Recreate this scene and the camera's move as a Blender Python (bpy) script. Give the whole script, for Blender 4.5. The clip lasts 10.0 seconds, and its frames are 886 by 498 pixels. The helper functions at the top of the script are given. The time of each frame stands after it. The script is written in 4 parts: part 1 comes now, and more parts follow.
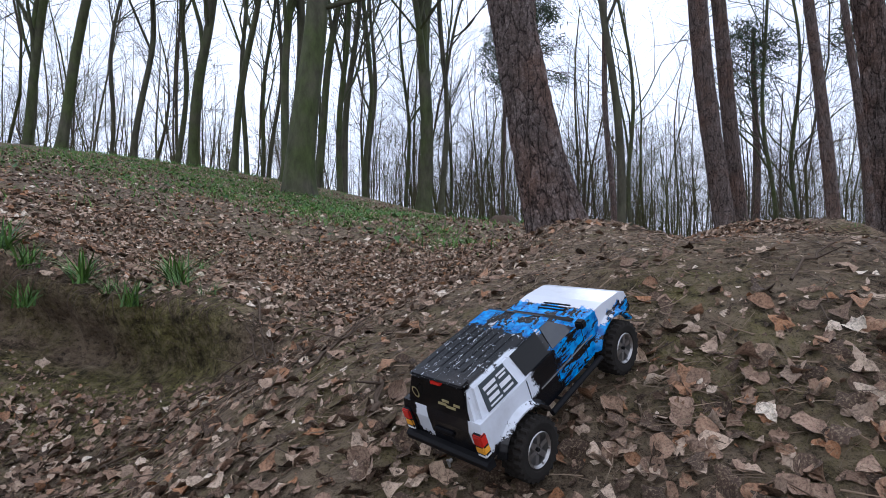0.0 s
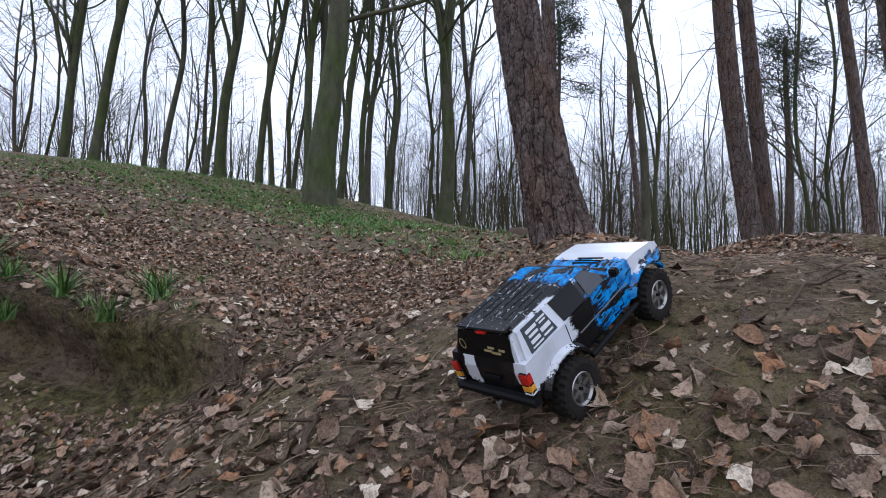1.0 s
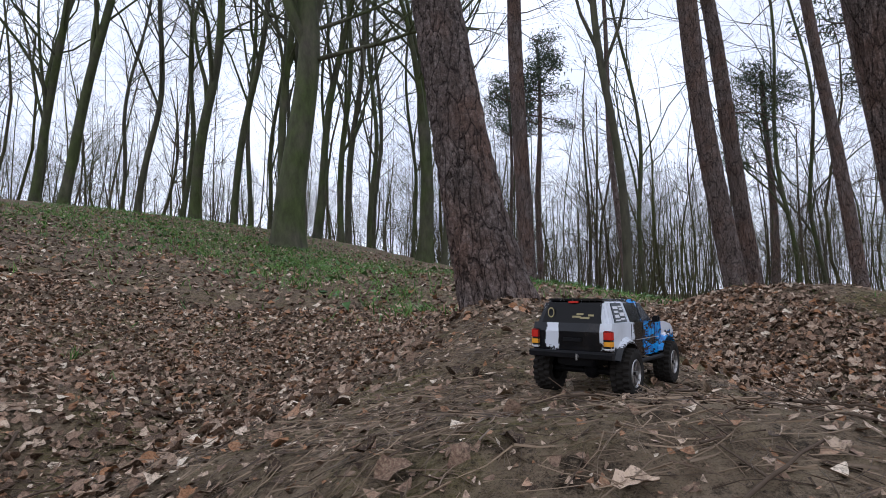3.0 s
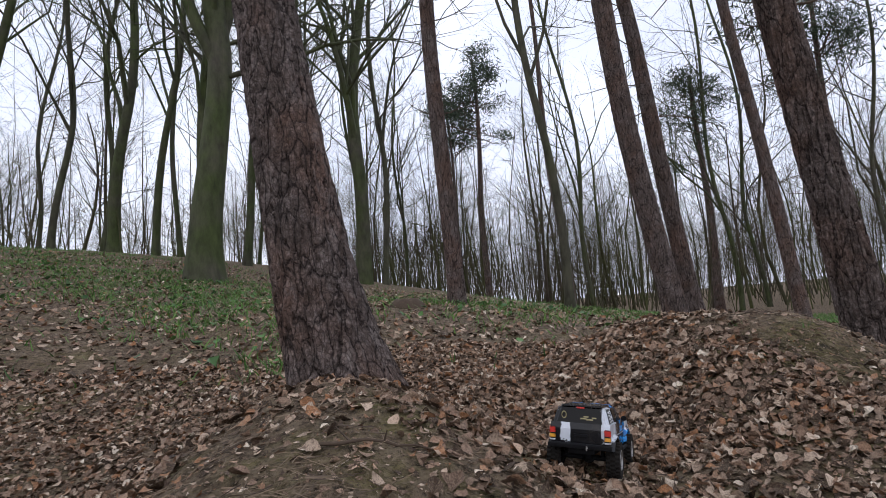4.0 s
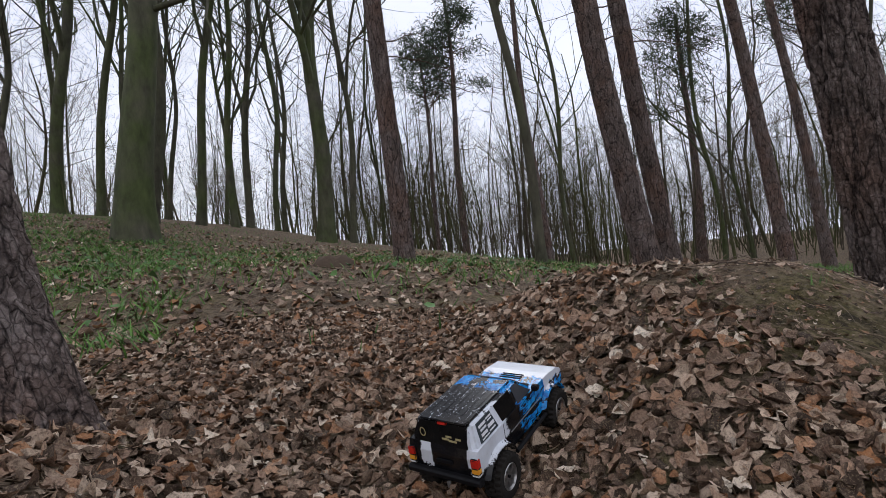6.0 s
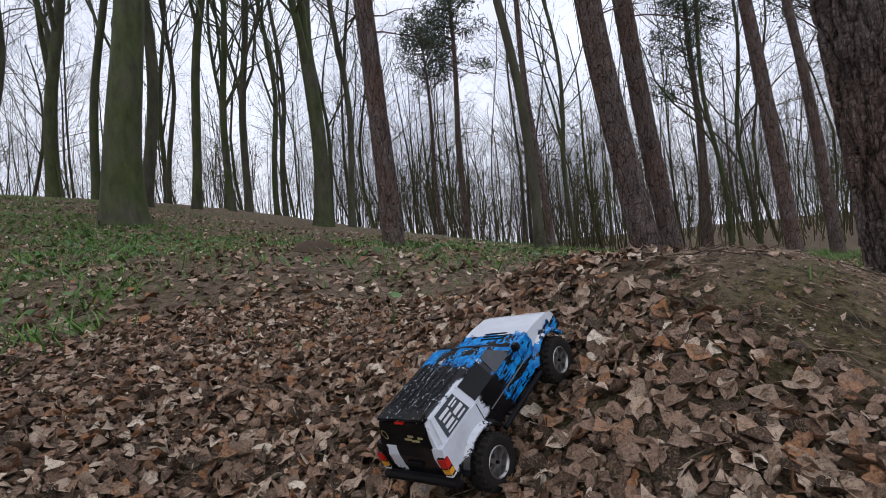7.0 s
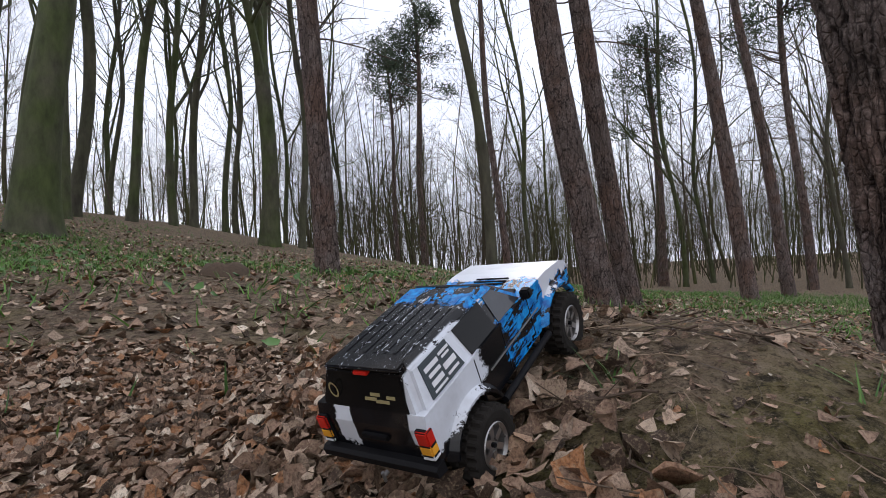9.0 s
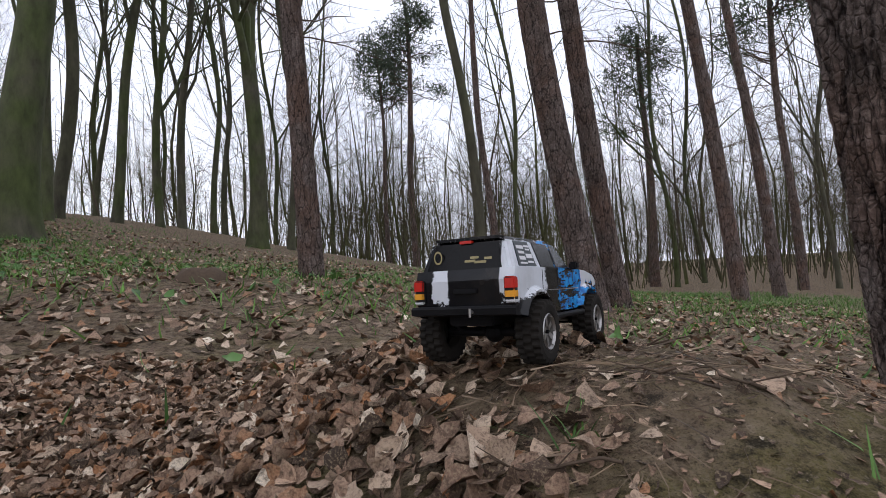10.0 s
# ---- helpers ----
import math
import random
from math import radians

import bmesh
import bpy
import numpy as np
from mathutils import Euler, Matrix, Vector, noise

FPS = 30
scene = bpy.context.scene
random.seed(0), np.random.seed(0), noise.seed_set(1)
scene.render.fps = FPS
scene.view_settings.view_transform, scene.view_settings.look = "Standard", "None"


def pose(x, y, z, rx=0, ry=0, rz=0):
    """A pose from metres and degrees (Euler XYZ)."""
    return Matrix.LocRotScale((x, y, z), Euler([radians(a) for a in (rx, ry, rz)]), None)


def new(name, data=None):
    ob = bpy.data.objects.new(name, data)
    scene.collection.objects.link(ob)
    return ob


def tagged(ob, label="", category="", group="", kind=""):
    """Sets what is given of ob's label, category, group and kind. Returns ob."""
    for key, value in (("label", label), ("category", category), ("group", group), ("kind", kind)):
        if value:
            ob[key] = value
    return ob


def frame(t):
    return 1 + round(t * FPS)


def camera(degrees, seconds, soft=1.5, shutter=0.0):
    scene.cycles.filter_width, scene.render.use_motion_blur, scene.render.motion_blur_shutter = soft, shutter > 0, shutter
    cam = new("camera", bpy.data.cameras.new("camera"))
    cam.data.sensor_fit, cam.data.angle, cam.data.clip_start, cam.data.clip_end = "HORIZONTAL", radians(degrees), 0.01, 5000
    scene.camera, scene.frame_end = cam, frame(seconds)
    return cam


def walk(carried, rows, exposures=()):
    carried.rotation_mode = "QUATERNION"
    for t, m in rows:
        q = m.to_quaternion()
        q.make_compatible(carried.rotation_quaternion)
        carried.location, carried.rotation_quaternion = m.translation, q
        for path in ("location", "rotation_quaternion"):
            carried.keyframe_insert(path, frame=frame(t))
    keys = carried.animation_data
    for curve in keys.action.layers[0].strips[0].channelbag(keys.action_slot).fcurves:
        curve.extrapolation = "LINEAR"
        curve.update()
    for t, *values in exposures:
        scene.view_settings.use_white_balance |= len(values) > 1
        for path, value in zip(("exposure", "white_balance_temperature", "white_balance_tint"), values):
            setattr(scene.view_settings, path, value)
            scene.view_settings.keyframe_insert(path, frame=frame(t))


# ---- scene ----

# camera ---------------------------------------------------------------
cam = camera(79.0, 10.0, soft=0.6)
walk(cam, [
    (0.0, pose(-0.000, -0.000, -0.000, 89.86, 0.23, -0.00)),
    (0.5, pose(0.106, 0.109, 0.007, 90.56, -0.10, 1.58)),
    (1.0, pose(0.177, 0.149, 0.020, 91.05, -0.21, 2.71)),
    (1.5, pose(0.285, 0.240, 0.039, 91.39, -0.38, 3.04)),
    (2.0, pose(0.403, 0.350, 0.075, 92.23, -0.52, 4.02)),
    (2.5, pose(0.521, 0.484, 0.096, 93.57, -1.20, 3.47)),
    (2.7, pose(0.551, 0.569, 0.123, 94.19, -0.54, 3.26)),
    (3.8, pose(1.127, 1.334, 0.430, 95.61, 4.38, -1.70)),
    (4.0, pose(1.262, 1.474, 0.417, 95.99, 4.59, -2.39)),
    (4.5, pose(1.466, 1.833, 0.380, 94.35, 6.07, -4.39)),
    (5.0, pose(1.682, 2.132, 0.357, 92.98, 6.49, -5.25)),
    (5.5, pose(1.898, 2.409, 0.341, 92.38, 6.96, -3.69)),
    (6.0, pose(2.011, 2.631, 0.336, 91.45, 5.73, -3.54)),
    (6.2, pose(2.063, 2.762, 0.320, 91.00, 4.12, -3.73)),
    (7.3, pose(2.319, 2.950, 0.325, 89.75, 6.14, -2.55)),
    (7.5, pose(2.341, 2.981, 0.329, 89.75, 5.68, -1.88)),
    (8.0, pose(2.415, 3.181, 0.335, 89.55, 3.16, -2.25)),
    (8.5, pose(2.546, 3.451, 0.363, 91.29, 1.73, -5.49)),
    (9.0, pose(2.637, 3.606, 0.356, 92.29, 3.17, -6.95)),
    (9.5, pose(2.683, 3.670, 0.375, 92.22, 4.06, -7.45)),
    (10.0, pose(2.747, 3.741, 0.397, 92.25, 3.31, -7.67)),
], exposures=[(0, 0.18, 5850, 10), (2.5, 0.02, 6000, 10), (4.5, -0.12, 6350, 10), (5.5, -0.20, 6400, 10), (7.5, -0.12, 6350, 10), (10, 0.03, 6500, 10)])

# world and light: an overcast late-winter sky ---------------------------
SUN_EL, SUN_ROT = radians(38), radians(200)
world = bpy.data.worlds.new("overcast")
scene.world = world
world.use_nodes = True
wn, wl = world.node_tree.nodes, world.node_tree.links
wn.clear()
sky = wn.new("ShaderNodeTexSky")
sky.sky_type, sky.sun_disc, sky.sun_elevation, sky.sun_rotation = "NISHITA", False, SUN_EL, SUN_ROT
sky.dust_density, sky.air_density = 4.0, 1.0
wtc = wn.new("ShaderNodeTexCoord")
wnoise = wn.new("ShaderNodeTexNoise")
wnoise.inputs["Scale"].default_value, wnoise.inputs["Detail"].default_value = 3.0, 4.0
wl.new(wtc.outputs["Generated"], wnoise.inputs["Vector"])
wramp = wn.new("ShaderNodeValToRGB")
wramp.color_ramp.elements[0].position, wramp.color_ramp.elements[0].color = 0.3, (7.1, 7.4, 8.7, 1)
wramp.color_ramp.elements[1].position, wramp.color_ramp.elements[1].color = 0.7, (9.9, 10.1, 11.2, 1)
wl.new(wnoise.outputs["Fac"], wramp.inputs["Fac"])
wmix = wn.new("ShaderNodeMixRGB")
wmix.inputs["Fac"].default_value = 0.88
wl.new(sky.outputs["Color"], wmix.inputs["Color1"])
wl.new(wramp.outputs["Color"], wmix.inputs["Color2"])
wbg = wn.new("ShaderNodeBackground")
wbg.inputs["Strength"].default_value = 0.138
wl.new(wmix.outputs["Color"], wbg.inputs["Color"])
wout = wn.new("ShaderNodeOutputWorld")
wl.new(wbg.outputs["Background"], wout.inputs["Surface"])
sun = new("sun", bpy.data.lights.new("sun", "SUN"))
sun.data.energy, sun.data.angle, sun.data.color = 0.9, radians(25), (1.0, 0.98, 0.95)
sun.matrix_world = pose(0, 0, 30, 90 - math.degrees(SUN_EL), 0, 160)

# materials --------------------------------------------------------------


class Nodes:
    """A small builder of node materials."""

    def __init__(self, name, rough=0.8, spec=0.3, metal=0.0):
        self.mat = bpy.data.materials.new(name)
        self.mat.use_nodes = True
        self.n, self.l = self.mat.node_tree.nodes, self.mat.node_tree.links
        self.bsdf = self.n["Principled BSDF"]
        self.bsdf.inputs["Roughness"].default_value = rough
        self.bsdf.inputs["Specular IOR Level"].default_value = spec
        self.bsdf.inputs["Metallic"].default_value = metal
        self.tc = self.n.new("ShaderNodeTexCoord")
        self.obj = self.tc.outputs["Object"]

    def put(self, value, socket):
        if hasattr(value, "is_output"):
            self.l.new(value, socket)
        else:
            socket.default_value = value

    def math(self, op, a, b=0.0, c=0.0):
        m = self.n.new("ShaderNodeMath")
        m.operation = op
        for v, s in zip((a, b, c), m.inputs):
            self.put(v, s)
        return m.outputs[0]

    def stretch(self, sx, sy, sz):
        m = self.n.new("ShaderNodeMapping")
        m.inputs["Scale"].default_value = (sx, sy, sz)
        self.l.new(self.obj, m.inputs["Vector"])
        return m.outputs[0]

    def warp(self, vec, scale, amount):
        """The coordinates, pushed about by noise."""
        t = self.n.new("ShaderNodeTexNoise")
        t.inputs["Scale"].default_value, t.inputs["Detail"].default_value = scale, 3.0
        self.l.new(self.obj, t.inputs["Vector"])
        m = self.n.new("ShaderNodeVectorMath")
        m.operation = "MULTIPLY_ADD"
        m.inputs[1].default_value = (amount, amount, amount)
        self.l.new(t.outputs["Color"], m.inputs[0])
        self.l.new(vec, m.inputs[2])
        return m.outputs[0]

    def noise(self, scale, detail=4.0, rough=0.6, vec=None):
        t = self.n.new("ShaderNodeTexNoise")
        t.inputs["Scale"].default_value, t.inputs["Detail"].default_value, t.inputs["Roughness"].default_value = scale, detail, rough
        self.l.new(vec or self.obj, t.inputs["Vector"])
        return t.outputs["Fac"]

    def cells(self, scale, vec=None, feature="F1", out="Color"):
        t = self.n.new("ShaderNodeTexVoronoi")
        t.feature = feature
        t.inputs["Scale"].default_value = scale
        self.l.new(vec or self.obj, t.inputs["Vector"])
        return t.outputs[out]

    def ramp(self, fac, *stops):
        r = self.n.new("ShaderNodeValToRGB")
        while len(r.color_ramp.elements) < len(stops):
            r.color_ramp.elements.new(0.5)
        for e, (p, col) in zip(r.color_ramp.elements, stops):
            e.position, e.color = p, (*col, 1) if len(col) == 3 else col
        self.put(fac, r.inputs["Fac"])
        return r.outputs["Color"]

    def mix(self, fac, a, b, how="MIX"):
        m = self.n.new("ShaderNodeMixRGB")
        m.blend_type = how
        self.put(fac, m.inputs["Fac"])
        self.put((*a, 1) if isinstance(a, tuple) and len(a) == 3 else a, m.inputs["Color1"])
        self.put((*b, 1) if isinstance(b, tuple) and len(b) == 3 else b, m.inputs["Color2"])
        return m.outputs["Color"]

    def step(self, v, edge, soft):
        m = self.n.new("ShaderNodeMapRange")
        m.inputs["From Min"].default_value, m.inputs["From Max"].default_value = edge - soft, edge + soft
        self.put(v, m.inputs["Value"])
        return m.outputs[0]

    def xyz(self):
        s = self.n.new("ShaderNodeSeparateXYZ")
        self.l.new(self.obj, s.inputs[0])
        return s.outputs

    def bump(self, height, strength=0.4, dist=0.01):
        b = self.n.new("ShaderNodeBump")
        b.inputs["Strength"].default_value, b.inputs["Distance"].default_value = strength, dist
        self.put(height, b.inputs["Height"])
        self.l.new(b.outputs[0], self.bsdf.inputs["Normal"])
        return self

    def color(self, c):
        self.put((*c, 1) if isinstance(c, tuple) else c, self.bsdf.inputs["Base Color"])
        return self


def plain(name, col, rough=0.6, spec=0.4, metal=0.0, wear=0.25, scale=40.0):
    k = Nodes(name, rough, spec, metal)
    n = k.noise(scale, 5)
    dark = tuple(v * (1 - wear) for v in col)
    k.color(k.mix(n, dark, tuple(min(1, v * (1 + wear)) for v in col)))
    k.bump(n, 0.15, 0.002)
    return k.mat


def ground_material():
    k = Nodes("forest_floor", 0.95, 0.15)
    soil = k.ramp(k.noise(7, 8, 0.7), (0.30, (0.058, 0.041, 0.026)), (0.50, (0.205, 0.149, 0.098)), (0.72, (0.380, 0.297, 0.206)))
    litter = k.ramp(k.math("MULTIPLY", k.cells(26), 1.0), (0.1, (0.045, 0.028, 0.02)), (0.45, (0.13, 0.085, 0.06)), (0.7, (0.22, 0.16, 0.12)), (0.95, (0.33, 0.27, 0.21)))
    x, y, z = k.xyz()
    far = k.step(y, 6.5, 2.0)
    patches = k.step(k.noise(1.1, 4), 0.5, 0.12)
    c = k.mix(k.math("MULTIPLY", k.math("MAXIMUM", far, k.math("MULTIPLY", patches, 0.35)), 0.85), soil, litter)
    moss = k.math("MULTIPLY", k.step(k.noise(2.3, 6, 0.75), 0.55, 0.07), k.math("SUBTRACT", 1.0, k.math("MULTIPLY", far, 0.55)))
    mossc = k.ramp(k.noise(30, 4), (0.3, (0.075, 0.068, 0.020)), (0.7, (0.230, 0.205, 0.062)))
    c = k.mix(k.math("MULTIPLY", moss, 0.72), c, mossc)
    cut = k.math("MULTIPLY", k.math("MULTIPLY", k.step(x, -0.92, -0.08), k.step(y, 2.64, -0.05)), k.step(y, 2.10, 0.06))
    c = k.mix(k.math("MULTIPLY", cut, 0.8), c, k.ramp(k.noise(14, 6, 0.7), (0.36, (0.026, 0.023, 0.010)), (0.50, (0.125, 0.115, 0.036)), (0.64, (0.280, 0.255, 0.085))))
    spot = k.n.new("ShaderNodeVectorMath")  # bare mossy earth on the flank of the second mound
    spot.operation = "DISTANCE"
    k.l.new(k.obj, spot.inputs[0])
    spot.inputs[1].default_value = (3.12, 4.02, 0.05)
    bare = k.step(k.math("ADD", spot.outputs["Value"], k.math("MULTIPLY", k.noise(6, 4), 0.3)), 0.42, -0.06)
    c = k.mix(k.math("MULTIPLY", bare, 0.75), c, k.ramp(k.noise(11, 6, 0.7), (0.36, (0.030, 0.024, 0.012)), (0.52, (0.110, 0.092, 0.034)), (0.66, (0.230, 0.200, 0.080))))
    clod = k.noise(24, 7, 0.72)
    c = k.mix(k.math("MULTIPLY", k.step(clod, 0.57, 0.06), 0.7), c, (0.290, 0.225, 0.140))
    c = k.mix(k.math("MULTIPLY", k.step(clod, 0.42, -0.05), 0.8), c, (0.020, 0.016, 0.011))
    grit = k.noise(95, 5, 0.8)
    dust = k.noise(330, 3, 0.7)
    c = k.mix(k.math("MULTIPLY", k.step(dust, 0.62, 0.05), 0.4), c, (0.28, 0.225, 0.15))
    c = k.mix(k.math("MULTIPLY", k.step(dust, 0.42, -0.05), 0.45), c, (0.012, 0.010, 0.007))
    c = k.mix(k.step(grit, 0.60, 0.05), c, (0.22, 0.175, 0.115))
    c = k.mix(k.math("MULTIPLY", k.step(grit, 0.40, -0.05), 0.7), c, (0.018, 0.014, 0.010))
    k.color(c)
    h = k.math("ADD", k.math("ADD", k.math("MULTIPLY", clod, 1.5), k.noise(45, 6, 0.7)), k.math("MULTIPLY", k.cells(26, out="Distance"), -0.8))
    return k.bump(h, 1.0, 0.03).mat


def bark_pine():
    k = Nodes("pine_bark", 0.92, 0.15)
    v = k.warp(k.stretch(1, 1, 0.24), 7.0, 0.055)
    crack = k.cells(15, v, "DISTANCE_TO_EDGE", "Distance")
    flake = k.warp(k.stretch(1, 1, 0.5), 20.0, 0.02)
    scale = k.cells(52, flake, "DISTANCE_TO_EDGE", "Distance")
    n = k.noise(38, 8, 0.75)
    tone = k.noise(9, 5, 0.7, k.stretch(1, 1, 0.45))
    c = k.ramp(n, (0.30, (0.050, 0.038, 0.033)), (0.50, (0.140, 0.110, 0.098)), (0.72, (0.330, 0.275, 0.252)))
    warm = k.ramp(n, (0.30, (0.052, 0.034, 0.027)), (0.52, (0.165, 0.105, 0.082)), (0.72, (0.300, 0.210, 0.170)))
    c = k.mix(k.step(k.noise(2.2, 4), 0.54, 0.10), c, warm)
    c = k.mix(k.math("MULTIPLY", k.step(tone, 0.44, -0.10), 0.55), c, (0.050, 0.038, 0.032))
    c = k.mix(k.math("MULTIPLY", k.step(tone, 0.60, 0.06), 0.35), c, (0.330, 0.285, 0.265))
    # shade of flake seams and furrows put into the colour, along the bump's cracks
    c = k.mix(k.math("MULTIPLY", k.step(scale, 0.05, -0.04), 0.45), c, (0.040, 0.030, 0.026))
    furrow_shade = k.step(k.math("ADD", crack, k.math("MULTIPLY", k.math("SUBTRACT", n, 0.5), 0.16)), 0.035, -0.035)
    c = k.mix(k.math("MULTIPLY", furrow_shade, 0.85), c, (0.014, 0.010, 0.009))
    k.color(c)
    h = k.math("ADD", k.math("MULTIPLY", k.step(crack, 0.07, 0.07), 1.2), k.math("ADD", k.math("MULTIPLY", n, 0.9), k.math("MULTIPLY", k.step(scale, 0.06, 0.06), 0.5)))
    return k.bump(h, 1.0, 0.012).mat


def bark_beech(name, green):
    k = Nodes(name, 0.85, 0.2)
    n = k.noise(5, 8, 0.65, k.stretch(1, 1, 0.4))
    fine = k.noise(60, 5)
    grey = k.ramp(n, (0.3, (0.045, 0.040, 0.032)), (0.7, (0.115, 0.100, 0.082)))
    alga = k.ramp(n, (0.3, (0.032, 0.044, 0.014)), (0.7, (0.080, 0.108, 0.030)))
    c = k.mix(k.math("MULTIPLY", k.step(k.noise(0.9, 3), 0.42, 0.2), green), grey, alga)
    c = k.mix(k.math("MULTIPLY", fine, 0.3), c, (0.03, 0.028, 0.02))
    k.color(c)
    return k.bump(k.math("ADD", fine, n), 0.35, 0.01).mat


def woods_material():
    """Bark of far trees: grey-brown, with stands that are green with algae."""
    k = Nodes("far_bark", 0.9, 0.1)
    n = k.noise(0.9, 5, 0.7)
    brown = k.ramp(n, (0.32, (0.038, 0.031, 0.024)), (0.70, (0.115, 0.094, 0.070)))
    olive = k.ramp(n, (0.32, (0.036, 0.040, 0.016)), (0.70, (0.105, 0.110, 0.046)))
    k.color(k.mix(k.step(k.noise(0.16, 3), 0.50, 0.10), brown, olive))
    return k.mat


def leaf_material(name, stops, rough=0.75):
    k = Nodes(name, rough, 0.25)
    g = k.n.new("ShaderNodeNewGeometry")
    o = k.n.new("ShaderNodeObjectInfo")
    pick = k.math("FRACT", k.math("ADD", g.outputs["Random Per Island"], o.outputs["Random"]))
    c = k.ramp(pick, *stops)
    at = g.outputs["Position"]
    mottle, crease = k.noise(85, 5, 0.7, at), k.noise(210, 4, 0.7, at)
    c = k.mix(k.math("MULTIPLY", k.step(mottle, 0.57, 0.08), 0.65), c, (0.045, 0.028, 0.018))
    c = k.mix(k.math("MULTIPLY", k.step(crease, 0.58, 0.07), 0.4), c, (0.42, 0.33, 0.21))
    c = k.mix(k.math("MULTIPLY", k.step(crease, 0.43, -0.06), 0.5), c, (0.035, 0.022, 0.014))
    k.color(c)
    return k.bump(k.math("ADD", mottle, k.math("MULTIPLY", crease, 0.5)), 0.8, 0.006).mat


def blade_material(name, a, b):
    k = Nodes(name, 0.55, 0.35)
    g = k.n.new("ShaderNodeNewGeometry")
    k.color(k.ramp(g.outputs["Random Per Island"], (0.0, a), (1.0, b)))
    return k.mat


def body_paint():
    """White shell under blue and black coats that have flaked off in ragged patches."""
    k = Nodes("flaked_paint", 0.22, 0.35)
    x, y, z = k.xyz()
    n1 = k.math("SUBTRACT", k.noise(28, 6, 0.75), 0.5)
    n2 = k.math("SUBTRACT", k.noise(90, 4, 0.7), 0.5)
    streak = k.math("SUBTRACT", k.noise(30, 4, 0.7, k.stretch(1, 0.5, 2.4)), 0.5)
    wob = k.math("ADD", k.math("MULTIPLY", n1, 0.10), k.math("MULTIPLY", n2, 0.035))
    yy = k.math("ADD", y, wob)
    zz = k.math("ADD", z, k.math("MULTIPLY", wob, 0.9))
    blue_zone = k.math("MULTIPLY", k.step(k.math("ADD", yy, k.math("MULTIPLY", k.step(z, 0.205, 0.004), 0.035)), -0.03, 0.002), k.math("SUBTRACT", 1.0, k.math("MULTIPLY", k.step(k.math("ADD", streak, k.math("MULTIPLY", n2, 0.3)), 0.035, 0.01), 1.0)))
    white_hood = k.math("MULTIPLY", k.step(k.math("ADD", y, k.math("MULTIPLY", wob, 0.8)), 0.118, 0.002), k.step(zz, 0.132, 0.002))
    quarter = k.math("MULTIPLY", k.math("MULTIPLY", k.step(zz, 0.121, 0.002), k.math("SUBTRACT", 1.0, k.step(k.math("ADD", y, k.math("MULTIPLY", wob, 0.5)), -0.098, 0.002))), k.step(x, 0.0668, 0.001))
    quarter = k.math("MULTIPLY", quarter, k.math("SUBTRACT", 1.0, k.step(zz, 0.2215, 0.001)))
    xs = k.math("ADD", x, k.math("MULTIPLY", wob, 0.25))
    stripe = k.math("MULTIPLY", k.math("MULTIPLY", k.step(xs, -0.062, 0.001), k.math("SUBTRACT", 1.0, k.step(xs, -0.030, 0.001))), k.math("MULTIPLY", k.step(zz, 0.112, 0.002), k.math("SUBTRACT", 1.0, k.step(y, -0.232, 0.001))))
    white = k.math("MAXIMUM", k.math("MAXIMUM", white_hood, quarter), stripe)
    dirt = k.noise(6, 5, 0.7)
    black = k.ramp(n1, (0.0, (0.003, 0.0035, 0.005)), (0.25, (0.008, 0.009, 0.012)))
    flecks = k.step(k.noise(120, 5, 0.8), 0.63, 0.01)
    black = k.mix(k.math("MULTIPLY", flecks, k.step(z, 0.19, 0.01)), black, (0.55, 0.58, 0.62))
    chips = k.step(k.math("ADD", k.noise(48, 5, 0.8), k.math("MULTIPLY", k.math("SUBTRACT", k.math("ABSOLUTE", x), 0.070), 9.0)), 0.60, 0.01)
    black = k.mix(k.math("MULTIPLY", chips, k.step(z, 0.207, 0.003)), black, (0.62, 0.64, 0.68))
    scratch = k.math("MULTIPLY", k.step(k.noise(60, 5, 0.75, k.stretch(2.2, 0.35, 1)), 0.63, 0.008), k.step(z, 0.207, 0.003))
    black = k.mix(scratch, black, (0.62, 0.64, 0.68))
    blue = k.ramp(k.noise(70, 4), (0.35, (0.004, 0.085, 0.32)), (0.62, (0.010, 0.29, 0.70)))
    c = k.mix(blue_zone, black, blue)
    c = k.mix(white, c, (0.60, 0.63, 0.68))
    c = k.mix(k.math("MULTIPLY", k.step(dirt, 0.62, 0.1), 0.25), c, (0.10, 0.08, 0.06))
    k.color(c)
    return k.bump(k.math("ADD", white, n2), 0.25, 0.001).mat


M_GROUND, M_PINE = ground_material(), bark_pine()
M_BEECH, M_BEECH2 = bark_beech("beech_bark_green", 0.9), bark_beech("beech_bark_grey", 0.4)
LEAF_STOPS = ((0.0, (0.036, 0.022, 0.014)), (0.20, (0.090, 0.056, 0.038)), (0.38, (0.330, 0.215, 0.150)), (0.52, (0.170, 0.105, 0.070)), (0.66, (0.560, 0.430, 0.320)), (0.78, (0.300, 0.180, 0.115)), (0.88, (0.340, 0.150, 0.062)), (1.0, (0.800, 0.700, 0.560)))
M_LEAF = leaf_material("dead_leaves", LEAF_STOPS)
M_NEEDLE = blade_material("dry_needles", (0.055, 0.036, 0.024), (0.30, 0.215, 0.140))
M_GRASS = blade_material("green_blades", (0.036, 0.090, 0.016), (0.130, 0.265, 0.046))
M_TUFT = blade_material("tuft_blades", (0.028, 0.070, 0.012), (0.100, 0.200, 0.036))
